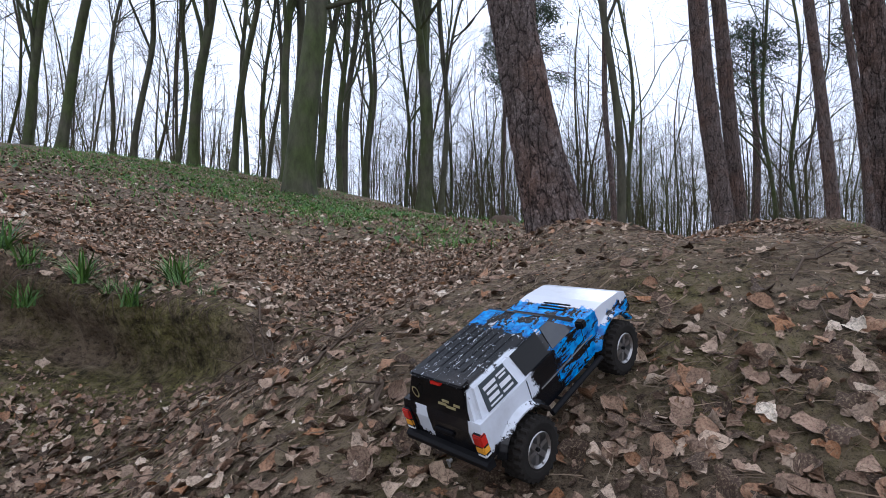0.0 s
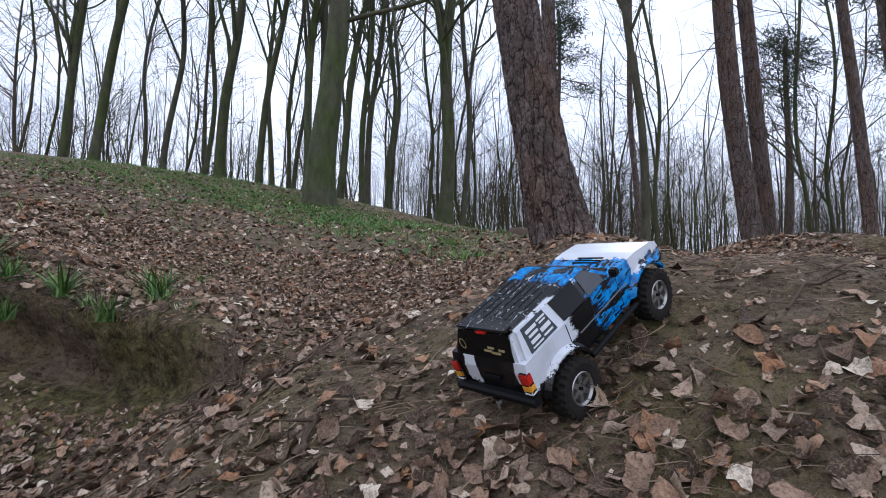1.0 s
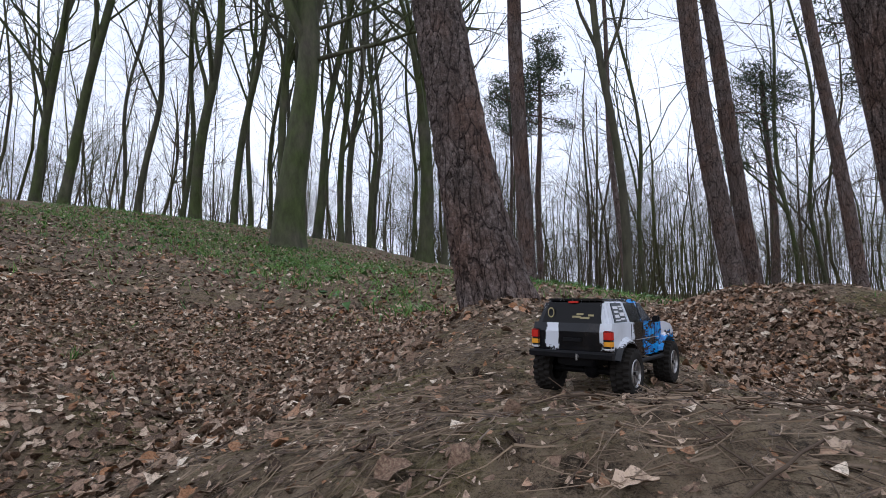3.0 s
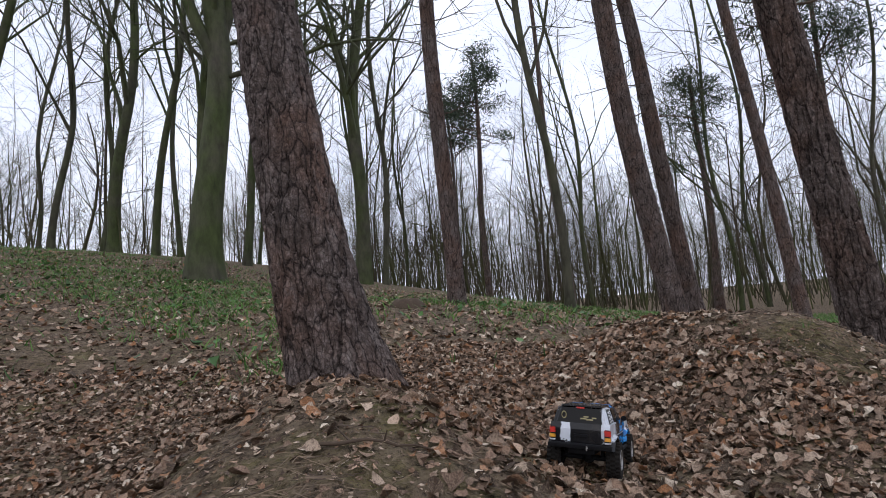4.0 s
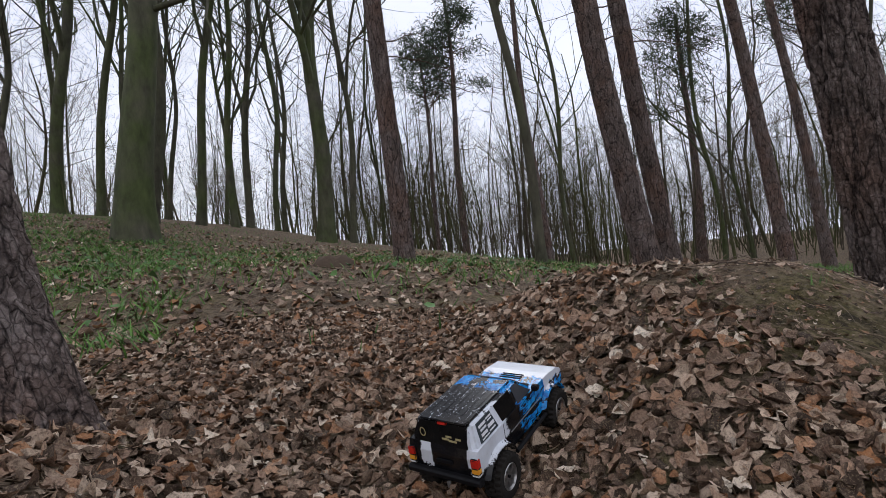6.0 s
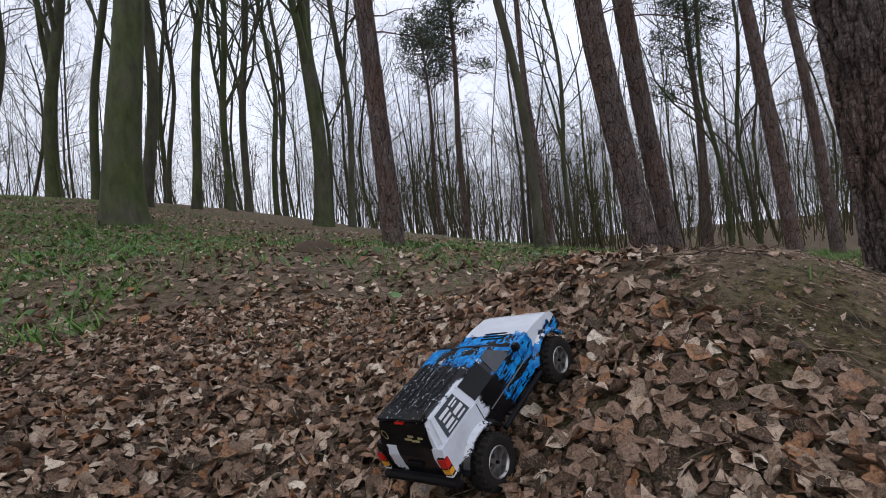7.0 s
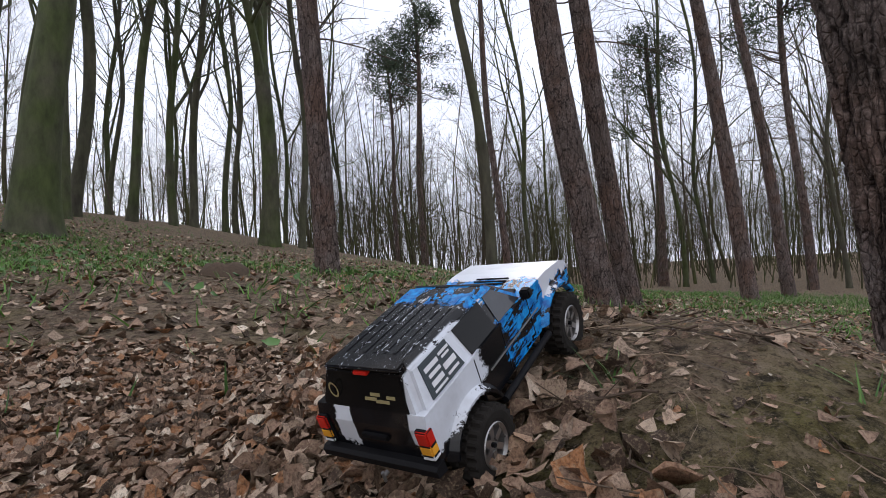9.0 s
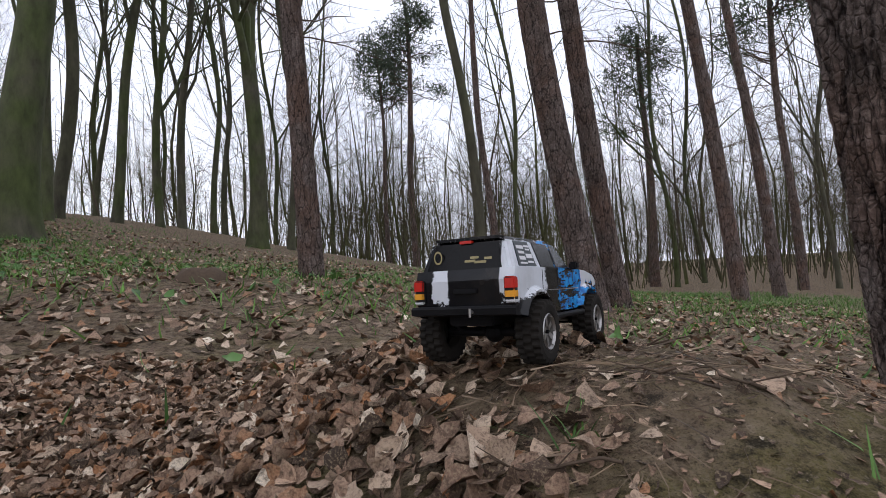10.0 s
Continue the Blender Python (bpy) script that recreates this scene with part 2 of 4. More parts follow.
M_GREENLEAF = blade_material("green_leaves", (0.030, 0.075, 0.020), (0.085, 0.18, 0.04))
M_CROWN = blade_material("pine_foliage", (0.022, 0.040, 0.022), (0.060, 0.088, 0.042))
M_WOODS = woods_material()
M_TWIG = plain("twig_bark", (0.085, 0.062, 0.045), 0.9, 0.1, wear=0.4)
M_WOOD = plain("cut_wood", (0.42, 0.32, 0.20), 0.8, 0.2)

# ground -----------------------------------------------------------------


def softplus(v):
    return np.logaddexp(0, v)


def sigmoid(v):
    return 1 / (1 + np.exp(-np.clip(v, -50, 50)))


def bump(x, y, cx, cy, sx, sy, h):
    return h * np.exp(-((x - cx) / sx) ** 2 / 2 - ((y - cy) / sy) ** 2 / 2)


WAVES = np.random.RandomState(5).uniform(-1, 1, (26, 3))


def roughness(x, y):
    """Small unevenness of the soil."""
    h = 0 * x
    for i, (a, b, p) in enumerate(WAVES):
        k = 5 * 1.17**i
        h = h + np.sin(k * (a * x + b * y) + 9 * p) * 0.016 / (1 + 0.45 * i)
    return h * 0.7


def height(x, y):
    """The ground: a bank that rises to one side, two mounds with a dip between, a pit with a cut bank."""
    x, y = np.clip(np.asarray(x, float), -34, 45), np.clip(np.asarray(y, float), -30, 90)
    h = -0.402
    h = h + 0.245 * softplus((-x - 0.5) / 1.2) * 1.2 + -0.134 * softplus((-x - 6) / 3) * 3
    h = h + 0.195 * 14 * np.tanh(softplus((y - 8) / 2) * 2 / 14) / (1 + np.exp((x - 4) / 3))
    edge = y - 2.38 - 0.12 * np.sin(2.3 * x) + 0.1 * (x + 1)
    h = h + 0.363 * sigmoid(edge / 0.032) * sigmoid(-(x + 0.85) / 0.13) * np.exp(-np.clip(y - 2.4, 0, 9) ** 2 / 2)
    h = h + -0.083 * 10 * np.tanh(softplus((x - 5) / 1.5) * 0.15)
    h = h + bump(x, y, 0.95, 1.75, 0.50, 0.55, 0.189)
    h = h + bump(x, y, 0.75, 2.75, 0.50, 0.55, 0.231)
    h = h + bump(x, y, -0.10, 1.15, 0.70, 0.60, 0.147)
    h = h + bump(x, y, -0.40, 2.10, 0.70, 0.60, 0.248)
    h = h + bump(x, y, 1.90, 3.75, 0.70, 0.70, -0.063)
    h = h + bump(x, y, 1.20, 4.90, 1.00, 0.90, 0.148)
    h = h + bump(x, y, 3.20, 4.75, 0.50, 0.55, 0.672)
    h = h + bump(x, y, 3.00, 5.40, 0.70, 0.50, 0.219)
    h = h + bump(x, y, 4.20, 4.70, 0.70, 0.70, 0.282)
    h = h + bump(x, y, 2.60, 4.20, 0.40, 0.40, 0.077)
    h = h + bump(x, y, 0.40, 1.00, 0.40, 0.40, 0.018)
    h = h + bump(x, y, 1.70, 1.50, 0.70, 0.70, 0.225)
    h = h + bump(x, y, 3.20, 3.50, 0.70, 0.60, 0.114)
    h = h + bump(x, y, -1.60, 4.50, 1.50, 1.50, -0.294)
    h = h + bump(x, y, 1.00, 9.00, 2.50, 3.00, 0.504)
    h = h + bump(x, y, -1.50, 1.50, 1.00, 1.00, -0.725)
    h = h + bump(x, y, 0.35, 1.25, 0.30, 0.30, -0.052)
    h = h + bump(x, y, 0.75, 1.55, 0.28, 0.28, 0.059)
    h = h + bump(x, y, 0.90, 2.10, 0.35, 0.35, -0.084)
    h = h + bump(x, y, 1.50, 3.00, 0.45, 0.45, 0.143)
    h = h + bump(x, y, 2.20, 4.15, 0.30, 0.30, -0.053)
    h = h + bump(x, y, 2.90, 4.50, 0.28, 0.28, -0.100)
    h = h + bump(x, y, 3.30, 4.95, 0.40, 0.40, -0.353)
    h = h + bump(x, y, 2.30, 5.30, 0.60, 0.50, -0.113)
    h = h + bump(x, y, 3.90, 4.10, 0.50, 0.40, -0.141)
    h = h + bump(x, y, 0.10, 0.20, 0.60, 0.50, -0.302)
    h = h + bump(x, y, -1.30, 2.00, 0.40, 0.25, -0.056)
    h = h + bump(x, y, -2.40, 2.00, 0.50, 0.30, -0.264)
    h = h + bump(x, y, 0.85, 3.60, 0.45, 0.45, 0.349)
    h = h + bump(x, y, 4.40, 5.20, 0.60, 0.50, -0.156)
    h = h + bump(x, y, 0.02, 0.98, 0.15, 0.15, -0.017)
    h = h + bump(x, y, 0.42, 1.20, 0.15, 0.15, 0.033)
    h = h + bump(x, y, 0.35, 1.45, 0.15, 0.15, 0.011)
    h = h + bump(x, y, 0.62, 1.42, 0.15, 0.15, 0.014)
    h = h + bump(x, y, 0.50, 1.65, 0.15, 0.15, 0.030)
    h = h + bump(x, y, 0.75, 1.75, 0.15, 0.15, -0.014)
    h = h + bump(x, y, 1.65, 3.10, 0.15, 0.15, -0.039)
    h = h + bump(x, y, 1.90, 3.45, 0.15, 0.15, 0.015)
    h = h + bump(x, y, 2.00, 4.05, 0.15, 0.15, 0.029)
    h = h + bump(x, y, 2.20, 4.15, 0.15, 0.15, 0.026)
    h = h + bump(x, y, 2.45, 4.20, 0.15, 0.15, -0.030)
    h = h + bump(x, y, 2.80, 4.45, 0.15, 0.15, -0.010)
    return h + roughness(x, y)


def axis(a, b, step, lo, hi):
    """Coordinates that lie close between a and b and ever wider outside."""
    mid = list(np.arange(a, b, step))
    s, up = step, [mid[-1]]
    while up[-1] < hi:
        s *= 1.09
        up.append(up[-1] + s)
    s, down = step, [mid[0]]
    while down[-1] > lo:
        s *= 1.09
        down.append(down[-1] - s)
    return np.array(down[:0:-1] + mid + up[1:])


def mesh_of(name, verts, faces, material, smooth=True):
    me = bpy.data.meshes.new(name)
    me.from_pydata(np.asarray(verts).tolist(), [], faces.tolist() if hasattr(faces, "tolist") else faces)
    me.materials.append(material)
    if smooth:
        me.polygons.foreach_set("use_smooth", [True] * len(me.polygons))
    me.update()
    return me


def grid_faces(nu, nv, wrap=False):
    i, j = np.meshgrid(np.arange(nu - 1), np.arange(nv if wrap else nv - 1), indexing="ij")
    a, j2 = i * nv + j, (j + 1) % nv
    return np.stack([a, i * nv + j2, (i + 1) * nv + j2, (i + 1) * nv + j], -1).reshape(-1, 4)


gx, gy = axis(-3.6, 5.6, 0.036, -160, 160), axis(-0.6, 7.6, 0.036, -60, 220)
gy = np.unique(np.concatenate([gy, np.arange(2.05, 2.80, 0.011)]))  # finer where the bank is cut
GX, GY = np.meshgrid(gx, gy)
EDGE = GY - 2.38 - 0.12 * np.sin(2.3 * GX) + 0.1 * (GX + 1)
HOLLOW = (0.25 + 0.03 * np.sin(17 * GX) * np.sin(41 * GY) + 0.02 * np.sin(37 * GX + 3)) * np.exp(-(((EDGE + 0.05) / 0.075) ** 2)) * sigmoid(-(GX + 0.95) / 0.12)  # the cut bank is undercut
ground = new("ground", mesh_of("ground", np.stack([GX, GY + HOLLOW, height(GX, GY)], -1).reshape(-1, 3), grid_faces(len(gy), len(gx)), M_GROUND))
tagged(ground, "uneven brown woodland floor of bare soil, moss and leaf litter", "ground", kind="structure")


def normal_at(x, y):
    e = 0.03
    n = np.stack([height(x - e, y) - height(x + e, y), height(x, y - e) - height(x, y + e), 2 * e + 0 * x], -1)
    return n / np.linalg.norm(n, axis=-1, keepdims=True)


# scattered pieces ---------------------------------------------------------


def leaf_shape(rng, lobes, n=7, simple=False):
    """A leaf one unit long with a lobed outline, folded on its midrib and curled: vertices and faces."""
    u = np.linspace(0, 1, n)
    w = 0.34 * np.sin(np.pi * np.clip(u, 0.02, 1) ** 0.85) ** 0.8
    if lobes:
        w = w * (1 + 0.36 * np.sin(u * lobes * 2 * np.pi + rng.uniform(0, 6)))
    fold, curl, twist = rng.uniform(-0.5, 1.1), rng.uniform(-1.0, 1.4), rng.uniform(-1.2, 1.2)
    rows = []
    for s in (-1, 0, 1):
        v = s * w * rng.uniform(0.85, 1.15)
        v = v * (1 + (rng.uniform(-0.28, 0.22, n) if lobes else 0))
        z = np.abs(v) * fold + curl * (u - 0.5) ** 2 + twist * v * (u - 0.5) + rng.uniform(-0.045, 0.045, n)
        rows.append(np.stack([u - 0.5, v, z], -1))
    verts = np.stack(rows, 1).reshape(-1, 3)
    verts[:, 2] -= verts[:, 2].min()
    return verts, grid_faces(n, 3)


def blade_shape(bend, width, n=4):
    u = np.linspace(0, 1, n)
    w = width * (1 - u**2.0 * 0.9)
    return np.stack([np.stack([bend * u**2, s * w, u * (1 - 0.25 * abs(bend) * u)], -1) for s in (-1, 1)], 1).reshape(-1, 3), grid_faces(n, 2)


def strewn(name, shapes, xs, ys, sizes, material, rng, tilt=0.35, lift=0.004, turn=None):
    """Pieces of the given shapes laid on the ground, as one mesh."""
    n = len(xs)
    nor = normal_at(xs, ys) + rng.normal(0, tilt, (n, 3)) * [1, 1, 0.2]
    nor[:, 2] = np.abs(nor[:, 2]) + 0.15
    nor /= np.linalg.norm(nor, axis=1, keepdims=True)
    ang = rng.uniform(0, 2 * np.pi, n) if turn is None else turn
    a = np.stack([np.cos(ang), np.sin(ang), 0 * ang], -1)
    a -= nor * (a * nor).sum(1, keepdims=True)
    a /= np.linalg.norm(a, axis=1, keepdims=True)
    b = np.cross(nor, a)
    base = np.stack([xs, ys, height(xs, ys) + lift], -1)
    kind = rng.randint(0, len(shapes), n)
    vs, fs, at = [], [], 0
    for k, (sv, sf) in enumerate(shapes):
        m = kind == k
        q = sizes[m][:, None, None]
        v = base[m][:, None] + q * (sv[None, :, :1] * a[m][:, None] + sv[None, :, 1:2] * b[m][:, None] + sv[None, :, 2:] * nor[m][:, None])
        vs.append(v.reshape(-1, 3))
        fs.append((sf[None] + (np.arange(m.sum()) * len(sv))[:, None, None]).reshape(-1, 4) + at)
        at += m.sum() * len(sv)
    return mesh_of(name, np.concatenate(vs), np.concatenate(fs), material, smooth=True)


def litter_share(x, y):
    """How thickly the leaves lie."""
    d = 0.70 + 0 * x
    d = d + bump(x, y, 2.0, 4.2, 1.0, 0.9, 0.6) + bump(x, y, 1.2, 5.4, 1.4, 1.2, 0.5) + bump(x, y, 2.6, 3.9, 0.6, 0.5, 0.4)
    d = d - bump(x, y, 0.8, 1.6, 0.6, 0.55, 0.58) - bump(x, y, 0.8, 3.0, 0.6, 0.65, 0.72) - bump(x, y, -0.5, 1.7, 0.6, 0.5, 0.45) + bump(x, y, -1.5, 2.12, 0.5, 0.12, 0.5)
    d = d - bump(x, y, 1.3, 1.9, 0.45, 0.45, 0.3) - bump(x, y, 3.1, 4.7, 0.55, 0.45, 0.45) - bump(x, y, 3.15, 4.40, 0.45, 0.30, 0.55) - bump(x, y, 1.5, 1.3, 0.5, 0.5, 0.45) - bump(x, y, 3.6, 4.6, 0.4, 0.5, 0.4) - bump(x, y, 4.0, 4.5, 0.5, 0.5, 0.4)
    d = d + bump(x, y, 0.55, 0.85, 0.4, 0.25, 0.7) + bump(x, y, -0.1, 0.9, 0.4, 0.3, 0.35)
    d = d - 0.9 * sigmoid((-(x + 0.9)) / 0.1) * np.exp(-(((y - 2.44) / 0.07) ** 2))
    d = d - bump(x, y, 3.6, 9.5, 2.5, 2.5, 0.25) - bump(x, y, 3.14, 4.02, 0.17, 0.20, 0.8)
    return np.clip(d, 0.03, 1.15)


def sample(rng, n, x0, x1, y0, y1, share):
    xs, ys = rng.uniform(x0, x1, n), rng.uniform(y0, y1, n)
    edge = ys - 2.38 - 0.12 * np.sin(2.3 * xs) + 0.1 * (xs + 1)
    face = np.exp(-(((edge - 0.01) / 0.06) ** 2)) * sigmoid(-(xs + 0.88) / 0.08)
    keep = rng.uniform(0, 1.1, n) < share(xs, ys) * (1 - np.clip(face * 3, 0, 1))
    return xs[keep], ys[keep]


rng = np.random.RandomState(11)
oak = [leaf_shape(rng, 2.0, 7) for _ in range(9)] + [leaf_shape(rng, 0, 5) for _ in range(7)] + [leaf_shape(rng, 1.5, 6) for _ in range(4)]
fine_oak = [leaf_shape(rng, l, 17) for l in (3.0, 3.0, 3.5, 2.5, 0, 0, 2.5, 3.0, 0, 3.5)]
small_oak = [leaf_shape(rng, 1.5, 4) for _ in range(8)]
lx, ly = sample(rng, 88000, -3.6, 5.2, 0.25, 6.4, litter_share)
litter = new("leaf_litter", strewn("leaf_litter", oak, lx, ly, 0.020 + 0.046 * rng.uniform(0, 1, len(lx)) ** 1.7, M_LEAF, rng, 0.60))
tagged(litter, "thick carpet of curled dry brown oak and beech leaves", "leaf litter", kind="stuff")
lx, ly = sample(rng, 13000, 1.0, 4.2, 3.5, 6.0, lambda x, y: litter_share(x, y) - 0.15)
drift = new("leaf_litter", strewn("leaf_litter_drift", oak, lx, ly, rng.uniform(0.03, 0.06, len(lx)), M_LEAF, rng, 0.7, 0.012))
tagged(drift, "deep drift of curled pale brown leaves in the dip", "leaf litter", kind="stuff")
lx, ly = sample(rng, 42000, -12, 12, 6.0, 19, lambda x, y: litter_share(x, y) * np.clip(1.35 - y / 22, 0.3, 1))
far_litter = new("leaf_litter", strewn("leaf_litter_far", small_oak, lx, ly, rng.uniform(0.05, 0.10, len(lx)), M_LEAF, rng, 0.42))
tagged(far_litter, "scattered dry brown leaves between the trees", "leaf litter", kind="stuff")
lx, ly = sample(rng, 15000, -9, -3.5, 2.8, 6.6, litter_share)
side_litter = new("leaf_litter", strewn("leaf_litter_side", small_oak, lx, ly, rng.uniform(0.04, 0.085, len(lx)), M_LEAF, rng, 0.5))
tagged(side_litter, "dry brown leaves strewn over the bank", "leaf litter", kind="stuff")
crumbs = [blade_shape(rng.uniform(-0.4, 0.4), rng.uniform(0.2, 0.45), 3) for _ in range(6)]
crumbs = [(v[:, [2, 1, 0]] - [0.5, 0, 0], f) for v, f in crumbs]
dx, dy = sample(rng, 95000, -2.6, 4.6, 0.3, 5.2, lambda x, y: 0.35 + 0.75 * np.clip(1.1 - litter_share(x, y), 0, 1))
debris = new("leaf_fragments", strewn("leaf_fragments", crumbs, dx, dy, 0.005 + 0.022 * rng.uniform(0, 1, len(dx)) ** 2, M_LEAF, rng, 0.5, 0.001))
tagged(debris, "crumbled bits of leaf and bark on the soil", "leaf litter", kind="stuff")
# single leaves that can be picked out, children of the ground
leaf_meshes = [mesh_of("leaf", v, f, M_LEAF) for v, f in fine_oak]
px, py = sample(rng, 640, -0.7, 3.4, 0.75, 5.2, lambda x, y: 0.12 + 0.8 * litter_share(x, y))
for x, y in list(zip(px, py))[:290]:
    n = Vector(normal_at(np.array(x), np.array(y))) + Vector(rng.normal(0, 0.3, 3))
    leaf = new("leaf", leaf_meshes[rng.randint(len(leaf_meshes))])
    leaf.parent = ground
    s = rng.uniform(0.024, 0.046)
    leaf.matrix_world = Matrix.Translation((x, y, float(height(x, y)) + 0.010)) @ n.to_track_quat("Z", "Y").to_matrix().to_4x4() @ Matrix.Rotation(rng.uniform(0, 6.28), 4, "Z") @ Matrix.Scale(s, 4)


def needle_shape(rng):
    u = np.linspace(-0.5, 0.5, 4)
    c = rng.uniform(-0.9, 0.9)
    v = np.stack([np.stack([u, c * u**2 + s * 0.0022, 0.02 + 0.10 * rng.uniform() * u + (0.012 if s == 0 else 0)], -1) for s in (-1, 0, 1)], 1).reshape(-1, 3)
    return v, grid_faces(4, 3)


needles = [needle_shape(rng) for _ in range(8)]


def needle_share(x, y):
    patchy = 0.55 + 0.75 * np.sin(7 * x + 2 * np.sin(5 * y)) * np.sin(6 * y + 2 * np.sin(4 * x))
    return np.clip((0.22 + bump(x, y, 0.9, 1.5, 0.7, 0.8, 0.7) + bump(x, y, 0.9, 3.2, 0.7, 0.8, 0.7) + bump(x, y, -0.8, 1.9, 0.8, 0.7, 0.8) + bump(x, y, 3.3, 4.7, 0.9, 0.5, 0.45)) * patchy, 0, 1)


nx, ny = sample(rng, 66000, -2.6, 4.6, 0.3, 5.4, needle_share)
stuff = new("pine_needles", strewn("pine_needles", needles, nx, ny, rng.uniform(0.045, 0.13, len(nx)), M_NEEDLE, rng, 0.14, 0.004))
tagged(stuff, "loose dry pine needles on bare soil", "pine needles", kind="stuff")


def upright(name, shapes, xs, ys, sizes, material, rng, lean=0.35):
    """Blades that grow out of the ground, as one mesh."""
    n = len(xs)
    up = rng.normal(0, lean, (n, 3)) * [1, 1, 0] + [0, 0, 1]
    up /= np.linalg.norm(up, axis=1, keepdims=True)
    ang = rng.uniform(0, 6.28, n)
    a = np.stack([np.cos(ang), np.sin(ang), 0 * ang], -1)
    b = np.cross(up, a)
    base = np.stack([xs, ys, height(xs, ys) - 0.005], -1)
    kind = rng.randint(0, len(shapes), n)
    vs, fs, at = [], [], 0
    for k, (sv, sf) in enumerate(shapes):
        m = kind == k
        q = sizes[m][:, None, None]
        v = base[m][:, None] + q * (sv[None, :, :1] * a[m][:, None] + sv[None, :, 1:2] * b[m][:, None] + sv[None, :, 2:] * up[m][:, None])
        vs.append(v.reshape(-1, 3))
        fs.append((sf[None] + (np.arange(m.sum()) * len(sv))[:, None, None]).reshape(-1, 4) + at)
        at += m.sum() * len(sv)
    return mesh_of(name, np.concatenate(vs), np.concatenate(fs), material)


blades = [blade_shape(b, w) for b, w in ((0.2, 0.045), (0.5, 0.05), (0.8, 0.04), (-0.4, 0.05), (1.0, 0.05))]


def green_share(x, y):
    """Where spring shoots grow: a dense strip at the foot of the bank, its crest, and thin cover elsewhere."""
    ux, uy = -0.506, 0.863  # along the strip
    along = np.clip((x - 0.2) * ux + (y - 6.2) * uy, 0, 9.0)
    off = np.hypot(x - 0.2 - along * ux, y - 6.2 - along * uy)
    g = 1.10 * np.exp(-((off / (0.50 + 0.15 * along)) ** 2))
    g = g + bump(x, y, -9.0, 14.0, 3.5, 1.5, 0.75) + bump(x, y, -5.7, 11.2, 1.8, 1.0, 0.45) + bump(x, y, -1.2, 13.5, 1.8, 1.8, 0.55) + bump(x, y, 2.4, 8.2, 0.9, 0.6, 0.45) + bump(x, y, 1.8, 10.5, 1.8, 1.6, 0.30)
    g = g + bump(x, y, 5, 13, 3, 2.5, 0.30) + bump(x, y, -4.2, 7.2, 1.2, 1.2, 0.12) + bump(x, y, -12, 19, 5, 4, 0.5) + bump(x, y, 9, 14, 4, 5, 0.45) + bump(x, y, 14, 19, 6, 6, 0.45)
    clump = 0.5 + 0.5 * np.sin(2.6 * x + 1.3 * np.sin(2.3 * y)) * np.sin(2.4 * y + 1.1 * np.sin(2.9 * x))
    fine = 0.5 + 0.5 * np.sin(9 * x + 2 * np.sin(7 * y)) * np.sin(8 * y + 2 * np.sin(6 * x))
    return np.clip(g * (0.08 + 1.15 * clump**1.4) * (0.28 + 1.0 * fine**1.2), 0, 1)


bx, by = sample(rng, 185000, -13, 16, 5, 21, green_share)
green = new("undergrowth", upright("undergrowth", blades, bx, by, rng.uniform(0.06, 0.17, len(bx)), M_GRASS, rng, 0.5))
tagged(green, "low green spring shoots growing through the leaves", "undergrowth", kind="stuff")
cx, cy = sample(rng, 4500, -10, 6, 6, 18, lambda x, y: green_share(x + 0.6, y) * 0.8)
ivy = new("undergrowth", strewn("ivy", small_oak, cx, cy, rng.uniform(0.06, 0.13, len(cx)), M_GREENLEAF, rng, 0.6, 0.05))
tagged(ivy, "dark green ivy and bramble leaves on the ground", "undergrowth", kind="stuff")


def tuft(x, y, size, count, seed):
    r = np.random.RandomState(seed)
    base = np.array([x, y, float(height(x, y)) - 0.01])
    vs, fs, at = [], [], 0
    for _ in range(count):
        sv, sf = blades[r.randint(len(blades))]
        a = r.uniform(0, 6.28)
        rot = np.array([[math.cos(a), -math.sin(a), 0], [math.sin(a), math.cos(a), 0], [0, 0, 1]])
        s = size * r.uniform(0.6, 1.1)
        out = r.uniform(0.1, 0.9)
        v = (sv * [s, s * 0.6, s]) + np.outer(sv[:, 2], [s * out, 0, -0.15 * s * out])
        vs.append(v @ rot.T + r.normal(0, 0.02, 3) * [1, 1, 0])
        fs.append(sf + at)
        at += len(sv)
    ob = new("grass_tuft", mesh_of("grass_tuft", np.concatenate(vs), np.concatenate(fs), M_TUFT))
    ob.location = base
    return tagged(ob, "small tuft of fresh green blades among dead leaves", "grass", "grass tufts")


for i, (x, y, s, n) in enumerate((
        (-1.80, 2.68, 0.20, 60), (-2.12, 2.72, 0.17, 46), (-1.38, 2.78, 0.20, 60), (-1.46, 2.52, 0.15, 40), (-1.27, 2.60, 0.13, 34), (-2.3, 2.80, 0.22, 50), (-2.05, 2.62, 0.15, 40), (-1.62, 2.62, 0.10, 30), (-1.12, 2.55, 0.08, 20),
        (-1.2, 3.5, 0.08, 12), (-1.9, 4.2, 0.13, 24), (0.25, 6.2, 0.16, 26), (0.0, 6.7, 0.13, 22), (-0.35, 6.4, 0.13, 22), (0.75, 5.6, 0.08, 14))):
    tuft(x, y, s, n, 40 + i)
for i, (x, y, s, n) in enumerate(((3.00, 4.42, 0.07, 12), (3.28, 4.27, 0.07, 8), (1.05, 3.75, 0.06, 12), (2.9, 3.6, 0.07, 7), (2.35, 5.0, 0.05, 8), (0.35, 5.2, 0.07, 14))):
    tuft(x, y, s, n, 70 + i)

# trees ---------------------------------------------------------------------


